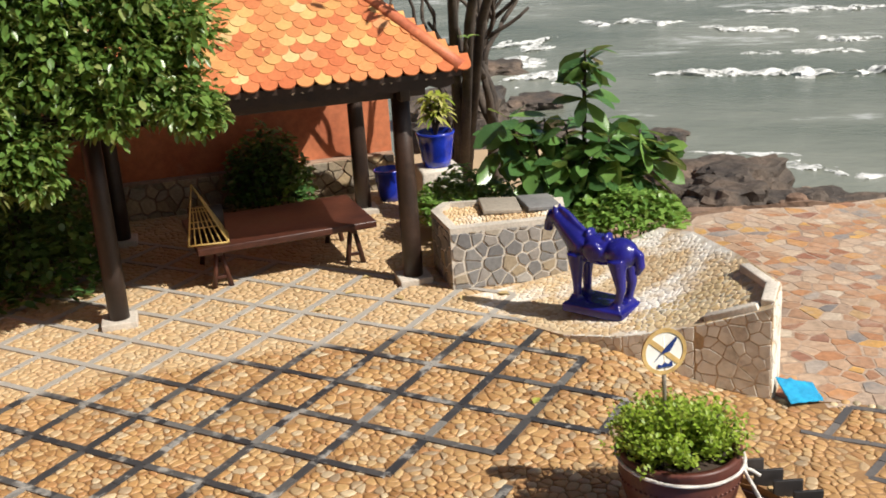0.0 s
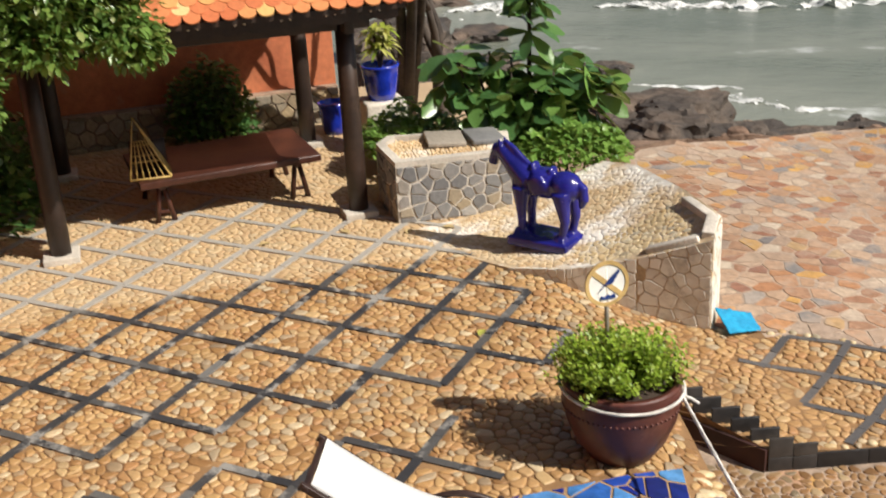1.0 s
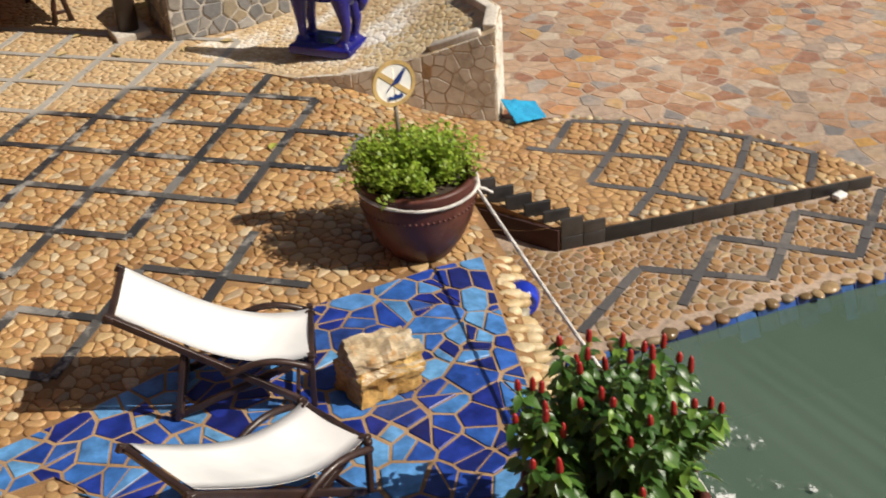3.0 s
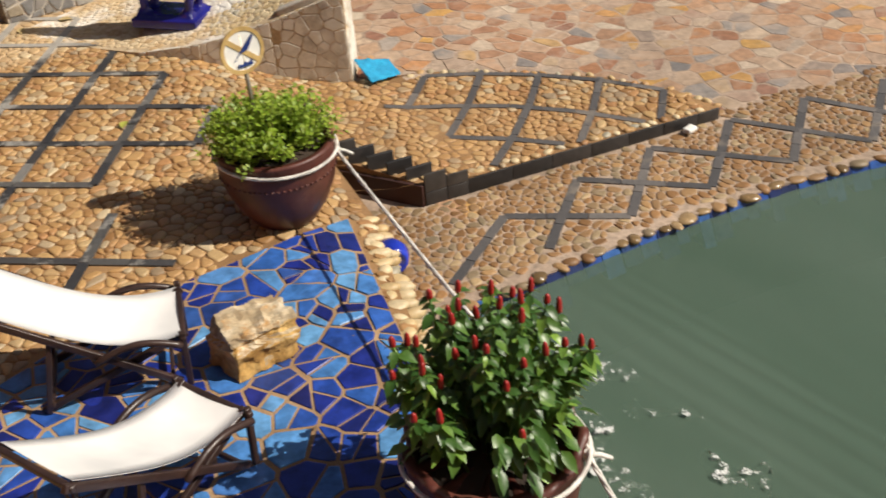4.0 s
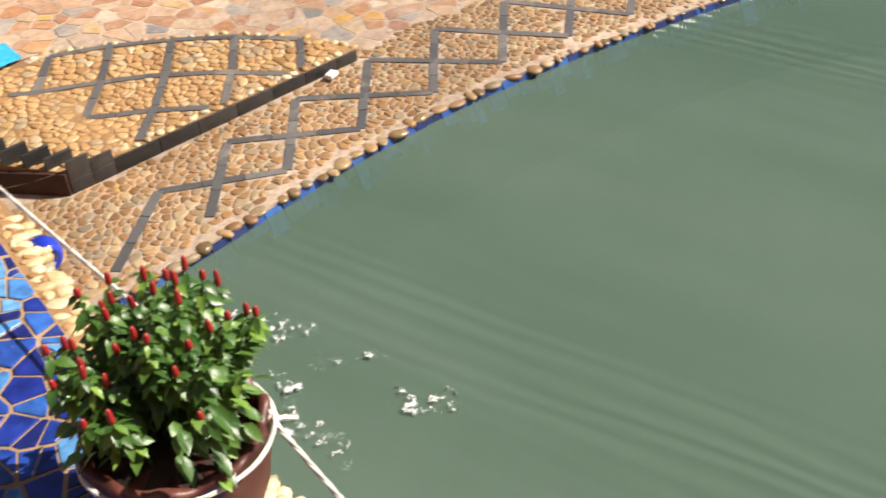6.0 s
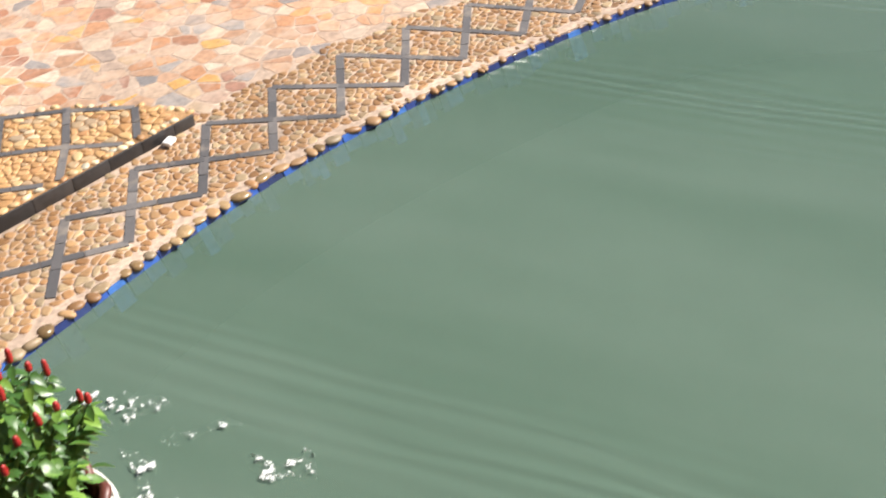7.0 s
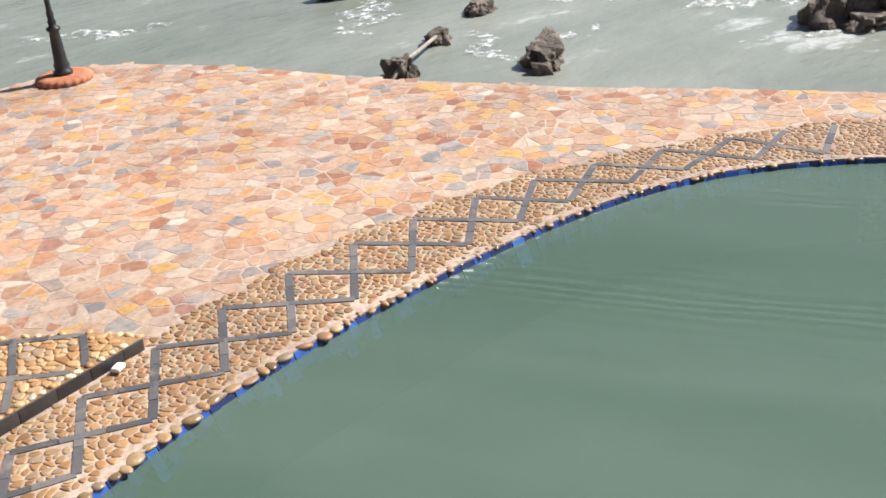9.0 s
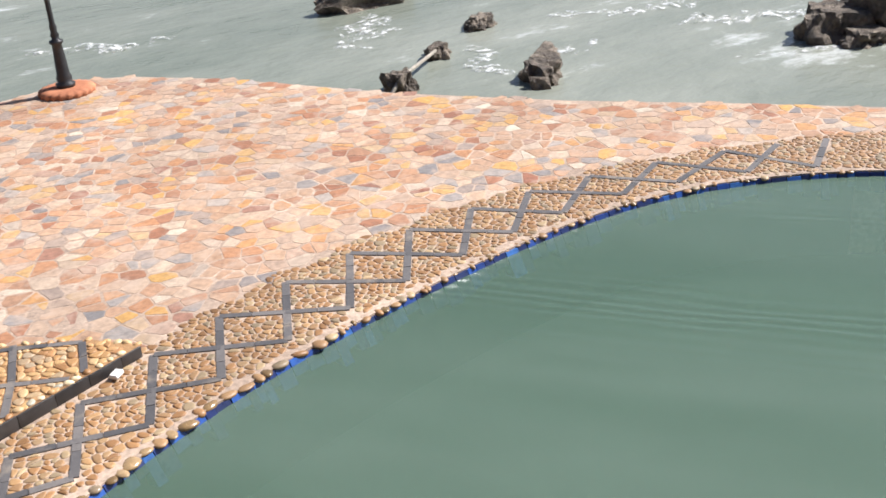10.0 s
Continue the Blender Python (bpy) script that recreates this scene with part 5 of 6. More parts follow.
# ---- step of black tiles ----
def build_step():
    th = thing("step", pose(0, 0, 0), "step faced with black tiles, with a saw-toothed end", "step", "", "structure")
    rng = random.Random(101)
    x, k = 2.42, 0
    while x < 4.90:
        w = min(0.17 if k < 2 else rng.uniform(0.30, 0.42), 4.92 - x)
        lo = DECK_Z + 0.005
        if k < 2:
            z1 = (-0.16, -0.215)[k]
            rows = [(lo, -0.312), (-0.308, z1)]
        else:
            rows = [(lo, wedge_z(x + w / 2, 6.36) + 0.004)]
        for a, b in rows:
            part("tile", box_bm((w - 0.004, 0.016, b - a), (x + w / 2, 6.352 - rng.uniform(0, 0.002), (a + b) / 2), 0.002), M_black_tile, th)
        x, k = x + w, k + 1
    a, b = Vector((1.92, 6.95)), Vector((2.42, 6.36))
    d = (b - a).normalized()
    n = Vector((d.y, -d.x))
    part("side_wall", box_bm(((b - a).length, 0.03, 0.20), (*((a + b) / 2 + n * 0.016), -0.345), 0.004, (0, 0, math.degrees(math.atan2(d.y, d.x)))), M_red_wall, th, "dark red rendered side")
    for k in range(5):
        p = a + (b - a) * ((k + 0.1) / 5)
        part("tooth", box_bm((0.20, 0.024, 0.24), (p.x + 0.105, p.y + 0.014, -0.185 - 0.022 * k), 0.003), M_black_tile, th)


build_step()

# ---- pool wall ----
M_poolwall = surface("blue_pool_tile", [(0.0, (0.010, 0.02, 0.09)), (0.3, (0.014, 0.035, 0.16)), (0.55, (0.02, 0.07, 0.30)), (0.75, (0.04, 0.13, 0.38)), (0.85, (0.012, 0.02, 0.07)), (1.0, (0.02, 0.04, 0.14))], 0.3, "island", 20, 2.0, 0.1, vary=0.4)


def build_pool_wall():
    rng = random.Random(111)
    V, F = [], []
    curve = [(p[0], p[1]) for p in POOL_CURVE] 
    for a, b in zip(curve, curve[1:]):
        a, b = Vector(a), Vector(b)
        m = max(2, int((b - a).length / rng.uniform(0.07, 0.14)))
        n = Vector((b.y - a.y, a.x - b.x)).normalized()
        for k in range(m):
            p, q = a.lerp(b, (k + 0.03) / m), a.lerp(b, (k + 0.97) / m)
            for z0, z1 in ((rng.uniform(-0.66, -0.53), -0.43 - rng.uniform(0, 0.015)),):
                o = len(V)
                h = n * (0.012 + rng.uniform(0, 0.006))
                e = n * 0.55 * (z1 - z0)
                V += [(p.x, p.y, z0), (q.x, q.y, z0), (q.x, q.y, z1), (p.x, p.y, z1), (p.x + h.x + e.x, p.y + h.y + e.y, z0), (q.x + h.x + e.x, q.y + h.y + e.y, z0 + rng.uniform(-0.01, 0.01)), (q.x + h.x, q.y + h.y, z1), (p.x + h.x, p.y + h.y, z1)]
                F += [(o + 4, o + 5, o + 6, o + 7), (o, o + 1, o + 5, o + 4), (o + 2, o + 3, o + 7, o + 6), (o + 1, o + 2, o + 6, o + 5), (o + 3, o, o + 4, o + 7)]
    back = [(p[0], p[1]) for p in POOL_CURVE]
    BV, BF = [], []
    for p in back:
        BV += [(p[0] + 0.004, p[1] - 0.006, -0.50), (p[0] + 0.004, p[1] - 0.006, -1.4)]
    BF = [(2 * i, 2 * i + 2, 2 * i + 3, 2 * i + 1) for i in range(len(back) - 1)]
    piece("pool_lining", BV, BF, M_poolbed, deck, True, "dark green pool lining")
    tagged(piece("pool_tile", V, F, M_poolwall, deck), "blue broken tiles on the pool wall", "", "", "stuff")


build_pool_wall()

# ---- street lamp ----
lamp = thing("street_lamp", pose(9.38, 13.12, DECK_Z), "black cast-iron lamp post on a round red plinth", "lamp post")
part("plinth", lathe([(0.0, -0.02), (0.37, -0.02), (0.385, 0.05), (0.36, 0.085), (0.27, 0.10), (0.0, 0.10)], 60, lambda a, r, z: (r + (0.018 * math.sin(20 * a) if r > 0.33 else 0), z)), M_brick_red, lamp, "round red scalloped plinth")
part("post", lathe([(0.0, 0.10), (0.13, 0.10), (0.135, 0.15), (0.10, 0.17), (0.112, 0.23), (0.092, 0.28), (0.074, 0.62), (0.066, 0.70), (0.095, 0.72), (0.095, 0.755), (0.048, 0.78), (0.06, 0.83), (0.044, 0.88), (0.052, 0.95), (0.038, 1.0), (0.034, 1.6), (0.03, 2.6), (0.0, 2.6)], 24), M_iron, lamp)

# ---- shore and sea rocks ----
def bank_z(x, y):
    n = noise.noise(Vector((x * 0.7, y * 0.7, 0.0))) * 0.16 + noise.noise(Vector((x * 2.1, y * 2.1, 5.0))) * 0.07
    return -0.30 - 0.85 * sstep(13.5, 15.8, y) - 0.55 * sstep(16.0, 22, y) - 0.30 * sstep(5.0, 7.2, x) * sstep(14.2, 15.0, y) + n + 0.35 * sstep(2.0, 0.5, x) * sstep(12.0, 14.0, y) * sstep(19.0, 15.5, y)


bank = tagged(sheet([(1.2, 11.0), (2.3, 11.0), (2.9, 13.2), (3.9, 13.9), (4.8, 13.9), (6.0, 14.2), (8.0, 14.1), (7.4, 16.5), (6.2, 19.5), (4.6, 22.5), (3.4, 25.0), (2.4, 30.0), (-2.0, 34.0), (-9.0, 34.0), (-9.0, 16.4), (1.2, 16.4)], bank_z, 0.3, M_bank, "ground", 1.0), "stony brown earth bank above the sea", "bank", "", "structure")
rng = random.Random(121)
for x, y, z, s, t in ((4.05, 14.95, -0.72, (0.62, 0.62, 0.85), 20), (4.85, 14.85, -0.85, (0.45, 0.42, 0.62), -15), (4.45, 15.9, -0.85, (0.95, 0.7, 0.95), 40), (3.50, 15.3, -0.75, (0.35, 0.4, 0.6), 70), (5.7, 15.1, -1.0, (0.75, 0.45, 0.52), 5), (6.7, 15.2, -1.05, (0.8, 0.5, 0.48), -10), (5.5, 16.5, -1.35, (0.9, 0.6, 0.6), 10), (3.45, 14.55, -0.62, (0.3, 0.3, 0.35), 0), (4.2, 17.3, -1.0, (0.8, 0.6, 0.7), 15), (4.7, 18.4, -1.35, (0.7, 0.5, 0.55), 50), (3.3, 18.2, -1.1, (0.7, 0.6, 0.6), 0), (1.9, 24.0, -1.6, (1.0, 0.9, 0.6), 30), (0.6, 26.0, -1.5, (1.2, 1.2, 1.3), 0), (2.5, 27.5, -1.7, (0.9, 0.8, 0.55), 60), (1.7, 33.0, -1.7, (1.1, 1.0, 0.7), 10), (4.75, 22.3, -1.55, (0.28, 0.25, 0.5), 0), (7.4, 16.6, -1.5, (0.45, 0.4, 0.8), 0), (0.2, 20.0, -0.9, (1.0, 0.9, 1.2), 20), (4.9, 23.5, -1.62, (0.5, 0.4, 0.2), 0)):
    rock((x, y, z), (s[0], s[1], s[2] * 0.68), t, rng.uniform(0, 20), M_rock, "dark brown weathered shore rock with cracks", "rock", 0.52)
for i in range(340):
    x, y = rng.uniform(2.4, 7.2), rng.uniform(14.1, 20.5)
    if y > 21.5 - (x - 2.4) * 0.9:
        continue
    r = rng.uniform(0.04, 0.15)
    rock((x, y, bank_z(x, y) + r * 0.15), (r, r * rng.uniform(0.6, 1), r * rng.uniform(0.5, 0.9)), rng.uniform(0, 180), rng.uniform(0, 50), M_bank if rng.random() < 0.55 else M_rock, "loose brown stone on the shore", "shore_stone", 0.3, "loose shore stones")
for x, y, s, t in ((14.31, 11.05, (0.27, 0.25, 0.40), 0), (16.25, 11.72, (0.25, 0.22, 0.26), 20), (15.78, 9.28, (0.48, 0.34, 0.36), 30), (16.75, 9.75, (0.60, 0.22, 0.12), 25), (15.32, 9.02, (0.15, 0.15, 0.22), 0), (18.25, 12.15, (0.34, 0.26, 0.26), 0), (19.95, 5.9, (0.60, 0.5, 0.62), 10), (20.7, 5.1, (0.85, 0.8, 0.9), 40), (18.9, 15.7, (0.95, 0.5, 0.5), -30), (19.6, 5.15, (0.4, 0.4, 0.3), 0)):
    rock((x, y, SEA_Z + 0.02), s, t, rng.uniform(0, 20), M_barnacle, "rough barnacled rock standing in the sea", "rock", 0.7, "rocks in the sea")
bar = part("steel_bar", tube([(13.8, 10.9, -1.50), (14.3, 11.05, -1.36), (16.3, 11.72, -1.46)], 0.035, 8), M_steel)
tagged(bar, "weathered steel pipe lying across two sea rocks", "pipe")


# ---- foam on the sea and pool ----
def foam_strip(a, b, width, height, seed, mat, z=None):
    """A ragged ridge of broken water."""
    rng = random.Random(seed)
    a, b = Vector(a), Vector(b)
    n, m = max(14, int((b - a).length / 0.07)), 18
    d = (b - a).normalized()
    s = Vector((-d.y, d.x))
    V, F = [], []
    zz = SEA_Z if z is None else z
    o = seed * 7.3
    for i in range(n + 1):
        t = i / n
        k = math.sin(math.pi * t) ** 0.5 * (0.55 + 0.75 * abs(noise.noise(Vector((t * 6, o, 0))))) + 0.02
        c = a.lerp(b, t) + s * 0.5 * width * noise.noise(Vector((t * 3, o, 9)))
        for j in range(m + 1):
            u = j / m - 0.5
            p = c + s * u * width * k * (1 + 0.3 * noise.noise(Vector((t * 20, u * 5, o))))
            h = height * k * max(0, 1 - 4 * u * u) * (0.5 + 0.8 * noise.noise(Vector((p.x * 2.5, p.y * 2.5, o)))) - 0.012
            V.append((p.x, p.y, zz + h + (0.02 if abs(u) < 0.45 and noise.noise(Vector((p.x * 4, p.y * 4, o))) > -0.15 else -0.02)))
    for i in range(n):
        for j in range(m):
            q = i * (m + 1) + j
            c = Vector(V[q])
            u = abs(j + 0.5 - m / 2) / (m / 2)
            if noise.noise(Vector((c.x * 1.7, c.y * 1.7, o))) + 0.5 * noise.noise(Vector((c.x * 5, c.y * 5, o))) > 1.0 * u - 0.75:
                F.append((q, q + 1, q + m + 2, q + m + 1))
    return tagged(piece("foam", V, F, mat, None, True), "ragged white foam drifting on pool water" if z else "ragged white foam of a breaking wave", "foam", "", "stuff")


for i, (a, b, w, h) in enumerate((((5.8, 30.7), (14.0, 27.9), 1.1, 0.5), ((5.5, 42.4), (9.2, 40.8), 1.3, 0.4), ((9.3, 39.2), (12.0, 36.5), 1.3, 0.35), ((11.9, 34.9), (13.9, 34.2), 1.1, 0.35), ((9.0, 33.0), (12.5, 32.2), 1.0, 0.1), ((2.2, 38.5), (4.2, 37.0), 2.2, 0.3), ((2.2, 35.2), (3.4, 33.2), 1.6, 0.4), ((2.3, 32.0), (4.2, 30.8), 2.2, 0.3), ((6.0, 20.6), (8.2, 18.9), 0.7, 0.12), ((5.0, 21.8), (7.0, 20.9), 0.35, 0.05), ((13.2, 19.9), (15.2, 17.6), 0.8, 0.2), ((15.6, 10.0), (17.2, 11.4), 0.7, 0.12), ((16.2, 13.2), (18.4, 15.2), 1.2, 0.12), ((19.6, 8.6), (21.8, 6.4), 1.1, 0.2), ((17.0, 9.9), (18.2, 9.4), 0.5, 0.08), ((18.0, 6.8), (20.2, 4.2), 0.35, 0.06), ((8.0, 50.0), (16.0, 46.0), 2.0, 0.3), ((11.5, 42.5), (17.0, 41.0), 1.6, 0.3), ((19.0, 11.2), (22.0, 9.0), 0.8, 0.1))):
    foam_strip(a, b, w * 1.45, h * 0.5, i + 1, M_wisp if a[0] > 12.5 else M_foam)
for i, (a, b, w) in enumerate((((1.98, 5.15), (2.40, 4.78), 0.30), ((2.30, 4.60), (2.75, 4.05), 0.34), ((2.62, 4.0), (2.86, 3.60), 0.30), ((2.38, 4.05), (2.22, 3.15), 0.30), ((2.70, 3.42), (2.90, 3.05), 0.22))):
    foam_strip(a, b, w, 0.01, 77 + i, M_wisp if i == 0 else M_fleck, POOL_Z + 0.012)


# ---- plants ----
def build_tree():
    th = thing("tree", pose(-4.5, 8.9, 0), "dense leafy tree with small glossy green leaves", "tree", "trees")
    rng = random.Random(141)
    clumps = [((-3.15, 9.2, 2.75), 0.55), ((-2.55, 9.4, 2.75), 0.5), ((-2.15, 9.5, 2.32), 0.34), ((-3.45, 9.15, 2.1), 0.42), ((-2.75, 9.35, 2.32), 0.38), ((-2.1, 9.55, 2.9), 0.36), ((-3.2, 9.2, 3.3), 0.6), ((-2.5, 9.4, 3.3), 0.5), ((-3.75, 9.0, 2.6), 0.55), ((-3.85, 9.0, 1.85), 0.35), ((-4.4, 8.9, 3.0), 0.7), ((-3.0, 9.3, 3.9), 0.6), ((-4.2, 9.0, 3.8), 0.7), ((-3.35, 9.15, 1.75), 0.22), ((-2.0, 9.55, 2.15), 0.22)]
    lv = Leaves("oval")
    wood = bmesh.new()
    tube([(0, 0, -0.05), (0.05, 0.02, 0.8), (-0.02, 0.03, 1.6), (0.05, 0, 2.4)], [0.14, 0.11, 0.09, 0.06], 10, wood)
    for c, r in clumps:
        c = Vector(c) - Vector((-4.5, 8.9, 0))
        s = Vector((0.0, 0.02, min(2.2, c.z - 0.5)))
        tube([s, s.lerp(c, 0.5) + Vector((0, 0, 0.12)), c], [0.05, 0.03, 0.012], 6, wood)
        for p, v in blob_points(rng, int(3300 * r), c, (r, r * 0.85, r * 0.9), 0.3):
            d = Vector((v.x + rng.gauss(0, 0.6), v.y + rng.gauss(0, 0.6), v.z * 0.6 + rng.gauss(0.0, 0.5)))
            lv.add(p, d, rng.uniform(0.065, 0.115), 0.25, 0.2, rng.uniform(-0.8, 0.8))
    part("trunk", wood, M_bark, th)
    lv.done("crown", L_tree, th)


build_tree()


def build_frangipani(x, y, limbs, seed, over=()):
    th = thing("bare_tree", pose(x, y, 0), "nearly bare tree with crooked grey branches", "tree", "trees")
    rng = random.Random(seed)
    wood, lv = bmesh.new(), Leaves("lance")

    def grow(p, d, r, depth):
        n = 4
        pts = [p]
        for k in range(n):
            d = (d + Vector((rng.gauss(0, 0.16), rng.gauss(0, 0.12), rng.gauss(0.05, 0.10)))).normalized()
            pts.append(pts[-1] + d * (0.22 if depth else 0.3) * (0.9 ** depth))
        tube(pts, [r * (1 - 0.09 * k) for k in range(n + 1)], 7, wood)
        if depth < 3:
            for s in range(2):
                q = (d + Vector((rng.gauss(0, 0.7), rng.gauss(0, 0.35), rng.uniform(0.0, 0.5)))).normalized()
                grow(pts[-1] - d * 0.05 * s, q, r * 0.68, depth + 1)
        elif rng.random() < 0.35:
            for k in range(6):
                lv.add(pts[-1], (rng.gauss(0, 1), rng.gauss(0, 1), 0.5), rng.uniform(0.12, 0.2), 0.3)
    for d, r in limbs:
        grow(Vector((0, 0, -0.3)), Vector(d).normalized(), r, 0)
    for p in over:
        q = Vector(p) - Vector((x, y, 0))
        tube([(0, 0, -0.3), q * 0.3 + Vector((0, 0, 1.0)), q * 0.65 + Vector((0, 0, 0.9)), q], [0.08, 0.06, 0.04, 0.015], 7, wood)
        for k in range(70):
            c = q + Vector((rng.gauss(0, 0.28), rng.gauss(0, 0.28), rng.gauss(0, 0.15)))
            lv.add(c, (rng.gauss(0, 1), rng.gauss(0, 1), 0.3), rng.uniform(0.16, 0.28), 0.3)
    part("trunk", wood, M_bark, th)
    lv.done("leaves", L_shrub, th)


build_frangipani(0.85, 14.6, [((-0.12, 0, 1), 0.095), ((0.22, 0.1, 1), 0.09)], 151)
build_frangipani(0.30, 14.3, [((-0.5, 0, 1), 0.09), ((-0.1, 0, 1), 0.07)], 152, ((0.9, 10.5, 4.3), (0.3, 10.9, 4.7), (1.4, 11.0, 4.3)))


def build_big_bush():
    th = thing("broad_leaved_bush", pose(1.55, 11.95, -0.05), "bush with large glossy dark green leaves", "bush")
    rng = random.Random(161)
    lv, wood = Leaves("big"), bmesh.new()
    tips = [((1.62, 11.9, 1.75), 12), ((1.64, 11.9, 2.10), 13), ((0.80, 12.0, 1.42), 12), ((1.05, 11.9, 1.2), 13), ((1.35, 11.75, 0.98), 14), ((1.62, 11.8, 1.12), 14), ((1.95, 11.75, 1.05), 14), ((2.2, 11.8, 1.22), 14), ((2.4, 11.8, 1.12), 11), ((0.72, 12.1, 1.2), 10), ((1.2, 12.1, 1.35), 12), ((1.9, 12.1, 1.3), 12), ((1.45, 12.2, 1.25), 12), ((1.15, 11.8, 0.85), 10), ((1.75, 11.6, 0.80), 12), ((2.1, 11.65, 0.85), 11), ((0.95, 11.85, 1.0), 13), ((1.3, 11.7, 0.75), 13), ((1.55, 11.65, 0.95), 14), ((1.85, 11.7, 1.2), 13), ((1.62, 11.9, 1.92), 8), ((2.3, 11.7, 1.0), 12), ((1.4, 11.85, 1.2), 13)]
    base = Vector((1.55, 11.95, -0.05))
    for (p, n) in tips:
        t = Vector(p) - base
        root = Vector((t.x * 0.2, t.y * 0.2, 0))
        tube([root, root.lerp(t, 0.5) + Vector((t.x * 0.12, 0, 0.05)), t], [0.03, 0.02, 0.012], 6, wood)
        for k in range(n + 4 if p[2] < 1.6 else n):
            a = k * 2.4 + rng.uniform(-0.3, 0.3)
            e = rng.uniform(-0.75, 0.85)
            lv.add(t - Vector((0, 0, 0.02 * k)), (math.cos(a), math.sin(a), e), rng.uniform(0.26, 0.44), rng.uniform(0.05, 0.4), 0.15, rng.uniform(-1.1, 1.1))
    part("stem", wood, M_bark, th)
    lv.done("leaves", L_big, th)


build_big_bush()


def build_cover(name, at, radii, n, seed, mat, size, label, deep=0.5):
    th = thing(name, pose(*at), label, "shrub", "low shrubs")
    rng = random.Random(seed)
    lv, wood = Leaves("oval"), bmesh.new()
    for i in range(14):
        a, r = rng.uniform(0, 6.28), rng.uniform(0, 0.8)
        tube([(radii[0] * r * 0.5 * math.cos(a), radii[1] * r * 0.5 * math.sin(a), -0.1), (radii[0] * r * math.cos(a), radii[1] * r * math.sin(a), radii[2] * 0.7)], [0.012, 0.005], 5, wood)
    for i in range(n):
        a, r = rng.uniform(0, 6.28), math.sqrt(rng.random())
        x, y = radii[0] * r * math.cos(a), radii[1] * r * math.sin(a)
        top = radii[2] * (1 - 0.55 * r * r) * (1 + 0.3 * noise.noise(Vector((x * 3, y * 3, seed))))
        z = top * (1 - deep * rng.random() ** (1.1 / deep))
        lv.add((x, y, z), (rng.gauss(0, 1), rng.gauss(0, 1), rng.uniform(-0.2, 0.9)), rng.uniform(0.7, 1.3) * size, 0.3, 0.2, rng.uniform(-0.5, 0.5))
    part("stem", wood, M_bark, th)
    lv.done("foliage", mat, th)


build_cover("low_shrub", (0.32, 12.35, 0.0), (0.68, 0.55, 0.72), 1900, 171, L_shrub, 0.09, "low bright green leafy shrub behind the planter")
build_cover("low_shrub", (1.95, 11.35, 0.1), (0.62, 0.45, 0.62), 2000, 172, L_shrub, 0.095, "low bright green leafy shrub behind the horse statue")
build_cover("low_shrub", (1.35, 11.95, 0.0), (0.5, 0.4, 0.6), 900, 173, L_shrub, 0.075, "low green leafy shrub under the large leaves")


def build_blue_pot(x, y, z, r, h, seed, plant):
    th = thing("blue_pot", pose(x, y, z), "royal blue glazed garden pot" + (" with a yellow-green leafy plant" if plant else ""), "pot", "blue pots")
    part("pot", lathe([(0.0, 0.0), (r * 0.72, 0.0), (r * 0.80, h * 0.2), (r * 0.95, h * 0.7), (r, h * 0.9), (r * 1.04, h * 0.93), (r * 1.04, h), (r * 0.92, h), (r * 0.90, h * 0.88), (0.0, h * 0.86)], 32), M_bluepot, th)
    if plant:
        rng = random.Random(seed)
        lv, wood = Leaves("lance"), bmesh.new()
        for s in range(9):
            a = s * 2.4
            t = Vector((0.16 * math.cos(a) * rng.random(), 0.16 * math.sin(a) * rng.random(), h + rng.uniform(0.12, 0.42)))
            tube([(0, 0, h * 0.8), t], [0.014, 0.008], 5, wood)
            for k in range(15):
                b = k * 2.4
                lv.add(t, (math.cos(b), math.sin(b), rng.uniform(-0.1, 1.0)), rng.uniform(0.16, 0.26), rng.uniform(0.3, 0.8), 0.25)
        part("stem", wood, M_bark, th)
        lv.done("foliage", L_yellow, th, "yellow-green variegated leaves")


part_ped = part("pedestal", box_bm((0.5, 0.5, 0.68), (0, 0, 0.34), 0.03), M_cement)
part_ped.matrix_basis = pose(0.0, 13.2, -0.05, 0, 0, 13)
tagged(part_ped, "pale cement pedestal under a blue pot", "pedestal")
build_blue_pot(0.0, 13.2, 0.632, 0.225, 0.42, 181, True)
build_blue_pot(-0.63, 14.05, 0.0, 0.19, 0.42, 182, False)
build_cover("dark_shrub", (-2.15, 13.95, 0.0), (0.55, 0.4, 1.15), 2200, 174, L_big, 0.10, "dark green shrub growing against the stone base", 0.9)
build_cover("dark_shrub", (-4.45, 11.5, 0.0), (0.85, 0.9, 1.7), 4200, 175, L_big, 0.12, "dark dense shrub in the shade beside the pavilion", 0.95)


